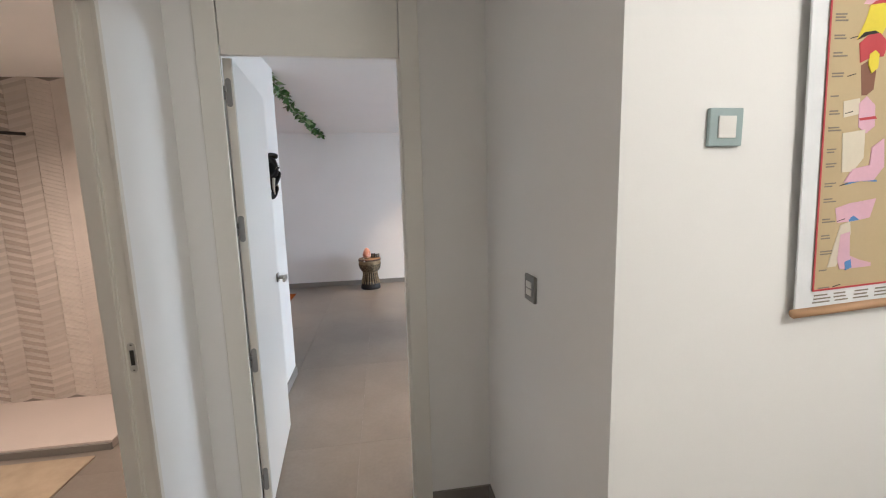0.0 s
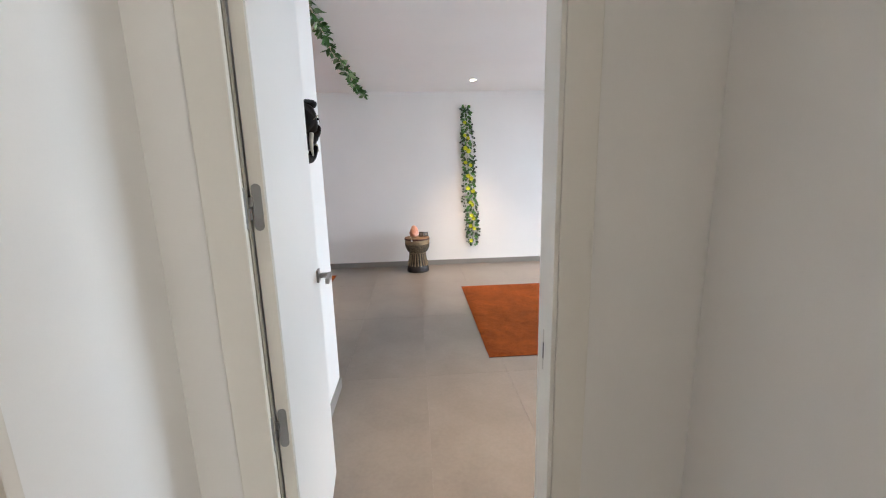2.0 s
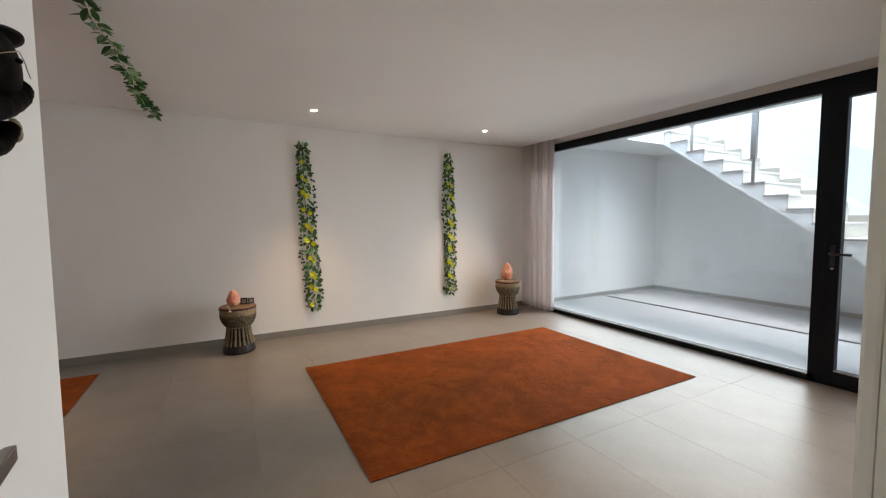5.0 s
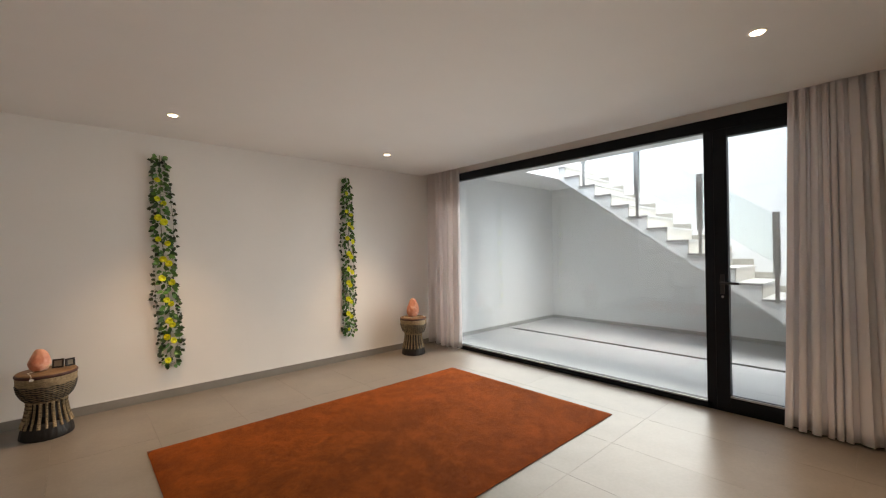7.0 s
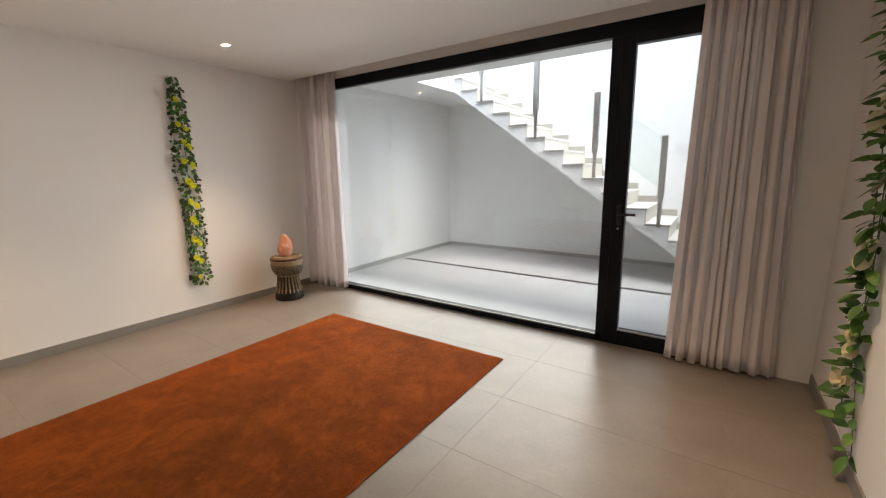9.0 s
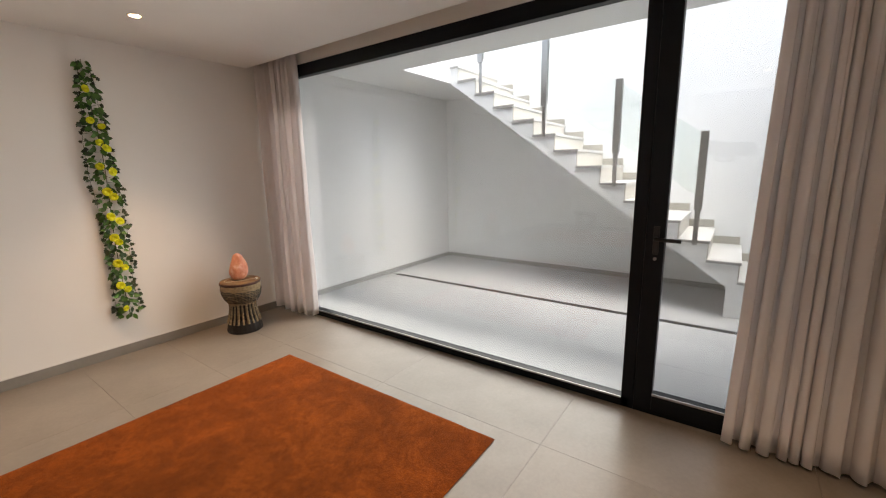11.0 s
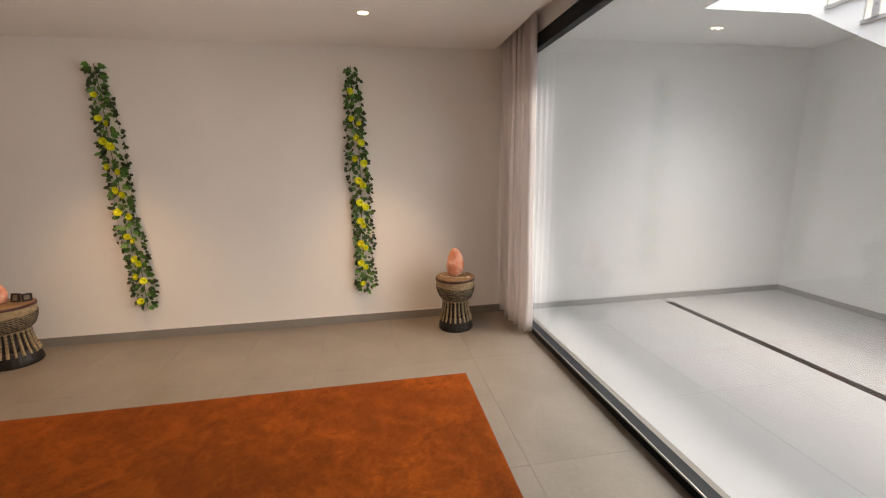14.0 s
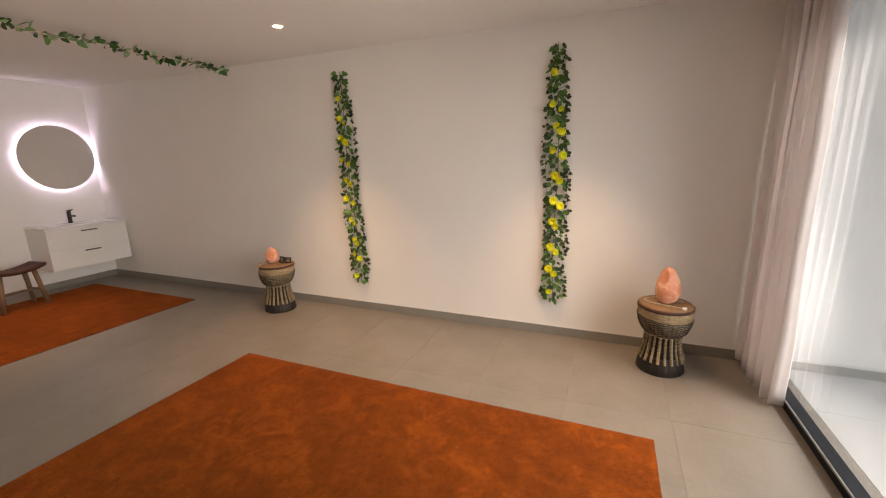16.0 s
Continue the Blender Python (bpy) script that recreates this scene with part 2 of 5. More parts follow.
def glass_material(name, tint, sheen):
    m, t, b = nodes_of(name)
    tr, gl = t.nodes.new("ShaderNodeBsdfTransparent"), t.nodes.new("ShaderNodeBsdfGlossy")
    tr.inputs[0].default_value = (*tint, 1)
    gl.inputs["Roughness"].default_value = 0.0
    lw = t.nodes.new("ShaderNodeLayerWeight")
    lw.inputs[0].default_value = 0.5
    pw, ad = t.nodes.new("ShaderNodeMath"), t.nodes.new("ShaderNodeMath")
    pw.operation, ad.operation = "POWER", "MULTIPLY_ADD"
    pw.inputs[1].default_value = 5.0
    ad.inputs[1].default_value, ad.inputs[2].default_value = 0.9, sheen
    t.links.new(lw.outputs["Facing"], pw.inputs[0])
    t.links.new(pw.outputs[0], ad.inputs[0])
    mx = t.nodes.new("ShaderNodeMixShader")
    t.links.new(ad.outputs[0], mx.inputs[0])
    t.links.new(tr.outputs[0], mx.inputs[1])
    t.links.new(gl.outputs[0], mx.inputs[2])
    t.links.new(mx.outputs[0], t.nodes["Material Output"].inputs[0])
    return m


def leaf_material(name, dark, light):
    m, t, b = nodes_of(name)
    info = t.nodes.new("ShaderNodeObjectInfo")
    c = ramp(t, info.outputs["Random"], [(0.0, dark), (1.0, light)]).outputs[0]
    n = noise_tex(t, 60, 3)
    c = mixed(t, c, ramp(t, n.outputs[0], [(0.35, (0.7, 0.75, 0.7)), (0.7, (1, 1, 1))]).outputs[0], 1.0, "MULTIPLY")
    t.links.new(c, b.inputs["Base Color"])
    b.inputs["Roughness"].default_value = 0.5
    bump(t, b, n.outputs[0], 0.3, 0.002)
    return m


def glow(name, col, strength):
    m, t, b = nodes_of(name)
    b.inputs["Base Color"].default_value = (*col, 1)
    b.inputs["Emission Color"].default_value = (*col, 1)
    b.inputs["Emission Strength"].default_value = strength
    return m


def salt_material():
    m, t, b = nodes_of("salt_crystal")
    big, fine = noise_tex(t, 14, 5, 0.6), noise_tex(t, 70, 4)
    c = ramp(t, big.outputs[0], [(0.32, (0.54, 0.18, 0.10)), (0.52, (0.68, 0.31, 0.20)), (0.68, (0.82, 0.54, 0.43))]).outputs[0]
    t.links.new(c, b.inputs["Base Color"])
    b.inputs["Roughness"].default_value = 0.45
    b.inputs["Subsurface Weight"].default_value = 0.25
    b.inputs["Subsurface Radius"].default_value = (0.05, 0.02, 0.01)
    b.inputs["Subsurface Scale"].default_value = 0.3
    bump(t, b, fine.outputs[0], 0.4, 0.003)
    return m


M_RUG, M_CLOTH = rug_material(), cloth_material()
M_GLASS = glass_material("window_glass", (0.885, 0.912, 0.925), 0.065)
M_BGLASS = glass_material("balustrade_glass", (0.95, 0.98, 0.97), 0.035)
M_LEAF = leaf_material("ivy_leaf", (0.012, 0.022, 0.008), (0.045, 0.075, 0.025))
M_LEAFC = leaf_material("rose_leaf", (0.014, 0.055, 0.010), (0.11, 0.27, 0.04))
M_LEAFP = leaf_material("vine_leaf", (0.02, 0.075, 0.010), (0.14, 0.31, 0.05))
M_LEAFV = leaf_material("string_leaf", (0.025, 0.085, 0.018), (0.09, 0.22, 0.045))
M_LEAFQ = leaf_material("string_leaf_pale", (0.20, 0.33, 0.14), (0.42, 0.55, 0.30))
M_HEDGE = leaf_material("hedge_leaf", (0.04, 0.09, 0.04), (0.08, 0.16, 0.06))
M_YFLOW = surface("yellow_petal", (0.82, 0.83, 0.028), 0.6, vary=0.15, scale=30, relief=0.1)
M_WFLOW = surface("cream_petal", (0.72, 0.64, 0.42), 0.6, vary=0.1, scale=30, relief=0.1)
M_SALT = salt_material()
M_LED = glow("led_strip", (0.82, 0.74, 1.0), 0.75)
M_LENS = glow("lamp_lens", (1.0, 0.76, 0.48), 2.5)
M_MIRROR, _t, _b = nodes_of("mirror_silver")
_b.inputs["Base Color"].default_value, _b.inputs["Metallic"].default_value, _b.inputs["Roughness"].default_value = (0.86, 0.86, 0.85, 1), 1.0, 0.015


# ---- mesh helpers ----
def mesh_of(name, bm, *mats, smooth=False):
    me = bpy.data.meshes.new(name)
    bmesh.ops.recalc_face_normals(bm, faces=bm.faces[:])
    if smooth:
        for f in bm.faces:
            f.smooth = True
    bm.to_mesh(me)
    bm.free()
    for m in mats:
        me.materials.append(m)
    return me


def part(name, bm, material, parent=None, label="", smooth=False):
    mats = material if isinstance(material, (list, tuple)) else [material]
    ob = new(name, mesh_of(name, bm, *mats, smooth=smooth))
    ob.parent = parent
    return tagged(ob, label)


def thing(name, label, category, m=None, group="", kind=""):
    ob = new(name)
    ob.empty_display_size = 0.1
    if m is not None:
        ob.matrix_basis = m
    return tagged(ob, label, category, group, kind)


def box(bm, x0, x1, y0, y1, z0, z1, bevel=0.0, mat=0):
    r = bmesh.ops.create_cube(bm, size=1.0)
    vs = r["verts"]
    for v in vs:
        v.co = Vector((x0 + (v.co.x + 0.5) * (x1 - x0), y0 + (v.co.y + 0.5) * (y1 - y0), z0 + (v.co.z + 0.5) * (z1 - z0)))
    faces = {f for v in vs for f in v.link_faces}
    for f in faces:
        f.material_index = mat
    if bevel:
        es = list({e for v in vs for e in v.link_edges})
        bmesh.ops.bevel(bm, geom=es, offset=bevel, segments=2, affect="EDGES", profile=0.6)
    return bm


def boxed(*a, bevel=0.0):
    return box(bmesh.new(), *a, bevel=bevel)


def prism(pts, axis, a, b, bm=None, mat=0):
    """A flat outline of (u, v) pulled from a to b along axis (0, 1 or 2); u, v are the other two axes in order."""
    bm = bm or bmesh.new()
    def at(u, v, w):
        c = [u, v]
        c.insert(axis, w)
        return c
    lo = [bm.verts.new(at(u, v, a)) for u, v in pts]
    hi = [bm.verts.new(at(u, v, b)) for u, v in pts]
    fs = [bm.faces.new(lo), bm.faces.new(hi[::-1])]
    n = len(pts)
    for i in range(n):
        fs.append(bm.faces.new((lo[i], lo[(i + 1) % n], hi[(i + 1) % n], hi[i])))
    for f in fs:
        f.material_index = mat
    return bm


def lathe(profile, seg=32, bm=None, wobble=None, mat=0):
    bm = bm or bmesh.new()
    rings = []
    for r, z in profile:
        rings.append([bm.verts.new(((r + (wobble(a, z) if wobble else 0)) * math.cos(a), (r + (wobble(a, z) if wobble else 0)) * math.sin(a), z))
                      for a in (2 * math.pi * k / seg for k in range(seg))])
    for lo, hi in zip(rings, rings[1:]):
        for k in range(seg):
            f = bm.faces.new((lo[k], lo[(k + 1) % seg], hi[(k + 1) % seg], hi[k]))
            f.material_index = mat
    bm.faces.new(rings[0][::-1]).material_index = mat
    bm.faces.new(rings[-1]).material_index = mat
    return bm


def tube(points, radius, seg=8, bm=None, mat=0):
    """A round rod along points; radius: one number or one a point."""
    bm = bm or bmesh.new()
    pts = [Vector(p) for p in points]
    rad = radius if isinstance(radius, (list, tuple)) else [radius] * len(pts)
    rings = []
    for i, p in enumerate(pts):
        d = (pts[min(i + 1, len(pts) - 1)] - pts[max(i - 1, 0)]).normalized()
        side = d.cross(Vector((0, 0, 1)) if abs(d.z) < 0.9 else Vector((1, 0, 0))).normalized()
        up = side.cross(d)
        rings.append([bm.verts.new(p + rad[i] * (math.cos(a) * side + math.sin(a) * up)) for a in (2 * math.pi * k / seg for k in range(seg))])
    for lo, hi in zip(rings, rings[1:]):
        for k in range(seg):
            f = bm.faces.new((lo[k], lo[(k + 1) % seg], hi[(k + 1) % seg], hi[k]))
            f.material_index = mat
    bm.faces.new(rings[0][::-1]).material_index = mat
    bm.faces.new(rings[-1]).material_index = mat
    return bm


def blob(bm, centre, radii, rot=(0, 0, 0), sub=3, mat=0):
    r = bmesh.ops.create_icosphere(bm, subdivisions=sub, radius=1.0)
    m = pose(*centre, *rot) @ Matrix.Diagonal((*radii, 1))
    bmesh.ops.transform(bm, matrix=m, verts=r["verts"])
    for f in {f for v in r["verts"] for f in v.link_faces}:
        f.material_index = mat
    return bm


def smooth_path(pts, n):
    """Points of a soft curve through pts."""
    p = [Vector(q) for q in pts]
    out = []
    for i in range(len(p) - 1):
        a, b, c, d = p[max(i - 1, 0)], p[i], p[i + 1], p[min(i + 2, len(p) - 1)]
        for k in range(n):
            t = k / n
            out.append(0.5 * ((2 * b) + (c - a) * t + (2 * a - 5 * b + 4 * c - d) * t * t + (3 * b - a - 3 * c + d) * t ** 3))
    return out + [p[-1]]


def structure(name, bm, mat, label="", category=""):
    return tagged(part(name, bm, mat), label, category, kind="structure")


# ---- plan ----
NY, SY, HY = 7.0, 2.03, 1.91          # north wall, south wall on the room side and on the hall side
WX, EX = -3.52, 4.00                   # vanity wall, window plane
CEIL = 2.5
STUBX, STUBY = -0.79, 3.58             # end of the short wall beside the door
DX0, DX1, DTOP, HEAD = -0.64, 0.10, 2.076, 2.112   # door opening, its panel and its rebated head
AX, AY = 0.47, 0.89                    # hall: side wall of the recess, and its corner
BX = -0.79                             # hall: wall to the bathroom
PX, FX, PSY = 7.2, 6.12, 2.0           # patio: far wall, stair flank, south end
HS = -1.6                              # hall's far end behind the start

# walls of the room
structure("wall_north", boxed(WX - 0.15, EX + 0.10, NY, NY + 0.15, -0.1, 2.8), M_WALL, "smooth white painted wall behind two ivy garlands", "wall")
structure("wall_west", boxed(WX - 0.15, WX, STUBY - 0.12, NY, -0.1, 2.8), M_WALL, "white painted wall behind the vanity", "wall")
structure("wall_west_south", boxed(WX, STUBX, STUBY - 0.12, STUBY, -0.1, 2.8), M_WALL, "white painted partition wall", "wall")
bm = boxed(STUBX - 0.12, STUBX, SY, STUBY - 0.12, -0.1, 2.8)
structure("wall_stub", bm, M_WALL, "short white painted wall beside the open door", "wall")
bm = boxed(DX1 + 0.02, EX + 0.10, HY, SY, -0.1, 2.8)
box(bm, BX, DX0 - 0.02, HY, SY, -0.1, 2.8)
box(bm, DX0 - 0.02, DX1 + 0.02, HY + 0.01, SY, HEAD + 0.02, 2.8)
structure("wall_south", bm, M_WALL, "white painted wall with the doorway", "wall")
bm = boxed(EX - 0.03, EX + 0.12, SY, 2.33, -0.1, 2.62)
box(bm, EX - 0.03, EX + 0.12, 2.33, NY, 2.47, 2.62)
structure("wall_east", bm, M_WALL, "white wall round the glazed opening", "wall")
# ceilings
bm = boxed(STUBX, 3.79, SY, NY, CEIL, 2.8)
box(bm, WX, STUBX, STUBY, NY, CEIL, 2.8)
box(bm, 3.79, EX + 0.12, SY, NY, 2.62, 2.8)
structure("ceiling", bm, M_CEIL, "flat white plasterboard ceiling with a curtain recess", "ceiling")
# hall
bm = boxed(AX, 3.0, AY - 0.0, HY, -0.1, 2.6)
structure("wall_hall_east", bm, M_WALL, "pale painted hall wall with a corner", "wall")
bm = boxed(BX - 0.09, BX, 1.526, HY, -0.1, 2.6)
box(bm, BX - 0.09, BX, HS, 0.706, -0.1, 2.6)
box(bm, BX - 0.09, BX, 0.706, 1.526, 2.12, 2.6)
structure("wall_hall_west", bm, M_WALL, "pale painted hall wall with the bathroom doorway", "wall")
structure("wall_hall_south", boxed(BX - 0.09, 3.15, HS - 0.12, HS, -0.1, 2.6), M_WALL, "plain pale hall wall", "wall")
structure("wall_hall_end", boxed(3.0, 3.15, HS, AY, -0.1, 2.6), M_WALL, "plain pale hall wall", "wall")
structure("ceiling_hall", boxed(BX, 3.0, HS, HY, CEIL, 2.6), M_CEIL, "white hall ceiling", "ceiling")
# bathroom
BY, BZ = 3.41, 2.37
structure("wall_bath_west", boxed(-3.05, -2.95, HS, BY, -0.1, 2.6), M_WALL, "plain white bathroom wall", "wall")
structure("wall_bath_south", boxed(-2.95, BX - 0.09, HS - 0.12, HS, -0.1, 2.6), M_WALL, "plain white bathroom wall", "wall")
structure("wall_bath_east", boxed(STUBX - 0.16, STUBX - 0.12, HY, BY, -0.1, 2.6), M_WALL, "plain white bathroom wall", "wall")
structure("ceiling_bath", boxed(-2.95, BX - 0.09, HS, BY, BZ, 2.6), M_CEIL, "low white bathroom ceiling", "ceiling")
structure("floor_bath", boxed(-2.95, BX, HS, BY, -0.1, -0.002), M_TILE, "grey tiled bathroom floor", "floor")
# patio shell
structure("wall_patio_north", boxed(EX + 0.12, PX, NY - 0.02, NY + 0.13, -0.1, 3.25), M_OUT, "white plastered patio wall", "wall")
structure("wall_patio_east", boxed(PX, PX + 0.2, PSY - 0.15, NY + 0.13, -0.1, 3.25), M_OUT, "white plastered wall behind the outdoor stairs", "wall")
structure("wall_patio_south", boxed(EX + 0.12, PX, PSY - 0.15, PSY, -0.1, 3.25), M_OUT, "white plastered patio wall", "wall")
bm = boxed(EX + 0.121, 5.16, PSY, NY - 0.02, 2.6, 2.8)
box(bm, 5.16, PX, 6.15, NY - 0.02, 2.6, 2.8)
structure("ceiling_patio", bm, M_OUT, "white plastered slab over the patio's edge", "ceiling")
structure("roof", boxed(WX - 0.15, EX + 0.12, HS - 0.12, NY + 0.15, 2.82, 3.1), M_FILL, "plain house slab above the basement room", "roof")
bm = bmesh.new()
for q in ((-400, 400, -400, HS - 0.2), (-400, 400, NY + 0.16, 400), (-400, WX - 0.2, HS - 0.2, NY + 0.16), (PX + 0.21, 400, HS - 0.2, NY + 0.16), (EX + 0.12, PX + 0.21, HS - 0.2, PSY - 0.16)):
    vs = [bm.verts.new((x, y, 2.78)) for x, y in ((q[0], q[2]), (q[1], q[2]), (q[1], q[3]), (q[0], q[3]))]
    bm.faces.new(vs)
structure("ground", bm, M_GROUND, "garden ground at street level above the patio", "ground")

# floors
floor = structure("floor", boxed(WX, EX + 0.12, HS, NY, -0.1, -0.003), M_GROUT, "large grey porcelain floor tiles with thin joints", "floor")
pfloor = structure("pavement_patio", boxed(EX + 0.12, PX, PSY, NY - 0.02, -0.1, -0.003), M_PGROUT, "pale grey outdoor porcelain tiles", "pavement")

# skirtings
SK = 0.078
def skirting(name, x0, x1, y0, y1, mat=M_BASE, h=SK):
    bm = boxed(x0, x1, y0, y1, 0, h, bevel=0.001)
    ob = structure(name, bm, mat, "grey porcelain skirting strip", "skirting")
    return ob
skirting("baseboard", WX, EX - 0.04, NY - 0.010, NY)
skirting("baseboard", WX, WX + 0.010, STUBY, NY - 0.010)
skirting("baseboard", STUBX, STUBX + 0.010, SY + 0.01, STUBY + 0.010)
skirting("baseboard", WX + 0.01, STUBX, STUBY, STUBY + 0.010)
skirting("baseboard", 0.19, EX - 0.04, SY, SY + 0.010)
skirting("baseboard", 0.175, AX - 0.010, HY - 0.010, HY)
skirting("baseboard", AX - 0.010, AX, AY - 0.010, HY)
skirting("baseboard", AX, 3.0, AY - 0.010, AY)
skirting("baseboard", BX, BX + 0.010, 1.526, HY)
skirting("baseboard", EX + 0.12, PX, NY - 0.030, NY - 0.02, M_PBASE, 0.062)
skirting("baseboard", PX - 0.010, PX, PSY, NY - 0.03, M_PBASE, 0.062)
structure("trim", boxed(WX + 0.01, EX - 0.05, NY - 0.007, NY - 0.001, SK, SK + 0.007), M_SEAL, "thin white sealant line over the skirting", "trim")

# ---- window wall ----
def window_wall():
    w = thing("window_1", "wide black aluminium window with a fixed pane and a glazed door", "window", kind="structure")
    x0, x1 = EX - 0.045, EX + 0.022
    y0, y1 = 2.34, 6.97
    fr = boxed(x0, x1, y0, y1, 2.365, 2.47, bevel=0.004)
    part("frame_head", fr, M_ALU, w)
    part("frame_sill", boxed(x0, x1, 3.36, y1, 0.0, 0.065, bevel=0.004), M_ALU, w)
    part("frame_jamb", boxed(x0, x1, 6.91, y1, 0.065, 2.365, bevel=0.004), M_ALU, w)
    part("frame_mullion", boxed(x0, x1, 3.335, 3.405, 0.0, 2.365, bevel=0.004), M_ALU, w)
    part("frame_jamb", boxed(x0, x1, y0, 2.40, 0.0, 2.365, bevel=0.004), M_ALU, w)
    part("threshold", boxed(x0, x1, 2.40, 3.335, 0.0, 0.03, bevel=0.003), M_ALU, w)
    part("glazing_bead", boxed(x0 - 0.006, x0 + 0.004, 3.405, 6.91, 0.052, 0.064, bevel=0.001), M_STEEL, w)
    pane = part("pane", boxed(EX - 0.012, EX + 0.012, 3.40, 6.915, 0.06, 2.37), M_GLASS, w, "clear fixed pane")
    pane.visible_shadow = False
    d = thing("glazed_door", "black aluminium glazed patio door, closed", "door", kind="structure")
    xa, xb = x0 - 0.012, x1 - 0.01
    part("stile", boxed(xa, xb, 3.235, 3.332, 0.033, 2.362, bevel=0.005), M_ALU, d)
    part("stile", boxed(xa, xb, 2.403, 2.50, 0.033, 2.362, bevel=0.005), M_ALU, d)
    part("top_rail", boxed(xa, xb, 2.50, 3.235, 2.295, 2.362, bevel=0.005), M_ALU, d)
    part("bottom_rail", boxed(xa, xb, 2.50, 3.235, 0.033, 0.135, bevel=0.005), M_ALU, d)
    part("glazing_bead", boxed(xa - 0.003, xa + 0.006, 2.50, 3.235, 0.128, 0.141, bevel=0.001), M_STEEL, d)
    dp = part("pane", boxed(EX - 0.022, EX + 0.002, 2.495, 3.24, 0.13, 2.30), M_GLASS, d, "clear door pane")
    dp.visible_shadow = False
    h = part("handle", boxed(xa - 0.012, xa, 3.262, 3.292, 0.985, 1.145, bevel=0.004), M_BLACK, d, "black lever handle on a plate")
    lv = tube(smooth_path([(xa - 0.01, 3.277, 1.078), (xa - 0.05, 3.277, 1.078), (xa - 0.058, 3.262, 1.078), (xa - 0.058, 3.15, 1.076)], 5), 0.0105, 10)
    part("lever", lv, M_BLACK, h, smooth=True)
    cy = lathe([(0.009, 0), (0.009, 0.012), (0.006, 0.014)], 14)
    bmesh.ops.transform(cy, matrix=pose(xa, 3.277, 0.96, 0, -90, 0), verts=cy.verts[:])
    part("lock_cylinder", cy, M_NICKEL, d)


window_wall()


# ---- curtains ----
def curtain(label, top, bottom, x, folds, seed, depth=0.055):
    """Hangs between y limits at its head and at its hem, gathered into folds."""
    rnd = random.Random(seed)
    bm = bmesh.new()
    nu, nv, z0, z1 = folds * 20, 24, 0.022, 2.6
    ph = [rnd.uniform(-0.6, 0.6) for _ in range(folds + 2)]
    am = [rnd.uniform(0.65, 1.25) for _ in range(folds + 2)]
    rows = []
    for j in range(nv + 1):
        v = j / nv
        z = z0 + (z1 - z0) * v
        w = v ** 0.8
        ya, yb = bottom[0] + (top[0] - bottom[0]) * w, bottom[1] + (top[1] - bottom[1]) * w
        row = []
        for i in range(nu + 1):
            u = i / nu
            k = folds * min(1.0, max(0.0, u + 0.045 * math.sin(7.3 * u + seed) * math.sin(math.pi * u) + 0.02 * math.sin(17 * u + 2 * seed) * math.sin(math.pi * u)))
            f = int(min(k, folds - 1))
            a = am[f] + (am[f + 1] - am[f]) * (k - f)
            p = ph[f] + (ph[f + 1] - ph[f]) * (k - f)
            s = 0.8 * math.sin(2 * math.pi * k + p + 0.6 * (1 - v) * math.sin(3 * u + seed)) + (0.16 + 0.34 * v * v) * math.sin(5.2 * math.pi * k + 2 * p + 0.5 * v)
            dx = depth * a * (0.72 + 0.28 * (1 - v)) * (abs(s) ** 0.7) * (1 if s > 0 else -1)
            dy = 0.012 * math.cos(4 * math.pi * k + p)
            hem = 0.006 * math.sin(5 * u + seed) if j == 0 else 0
            row.append(bm.verts.new((x + dx + 0.02 * noise.noise((u * 6, v * 3, seed)), ya + (yb - ya) * u + dy, z + hem)))
        rows.append(row)
    for a, b in zip(rows, rows[1:]):
        for i in range(nu):
            bm.faces.new((a[i], a[i + 1], b[i + 1], b[i]))
    t = thing("curtain", label, "curtain", group="curtains beside the window")
    c = part("cloth", bm, M_CLOTH, t, smooth=True)
    so = c.modifiers.new("thick", "SOLIDIFY")
    so.thickness = 0.002
    hm = tube([(x, bottom[0], 2.605), (x, bottom[1], 2.605)], 0.008, 6)
    part("curtain_rail", hm, M_KEY, t)
    return t


curtain("off-white linen curtain gathered in the window corner", (6.36, 6.975), (6.36, 6.97), 3.893, 5, 3, 0.056)
curtain("off-white linen curtain gathered beside the patio door", (2.30, 2.82), (2.22, 2.87), 3.885, 9, 8, 0.040)


# ---- downlights ----
def ceiling_light(x, y, z=CEIL):
    t = thing("ceiling_light", "small round recessed downlight, switched on, in the ceiling", "downlight", pose(x, y, z), group="recessed downlights")
    ring = lathe([(0.032, -0.001), (0.034, -0.004), (0.043, -0.004), (0.046, -0.001), (0.046, 0.0)], 32)
    part("trim_ring", ring, M_KEY, t, smooth=True)
    part("lens", lathe([(0.031, -0.003), (0.031, -0.0015)], 28), M_LENS, t, "glowing warm lens")
    return t


# fittings for the two added, unseen downlights as well
for sx, sy in SPOTS:
    ceiling_light(sx, sy)


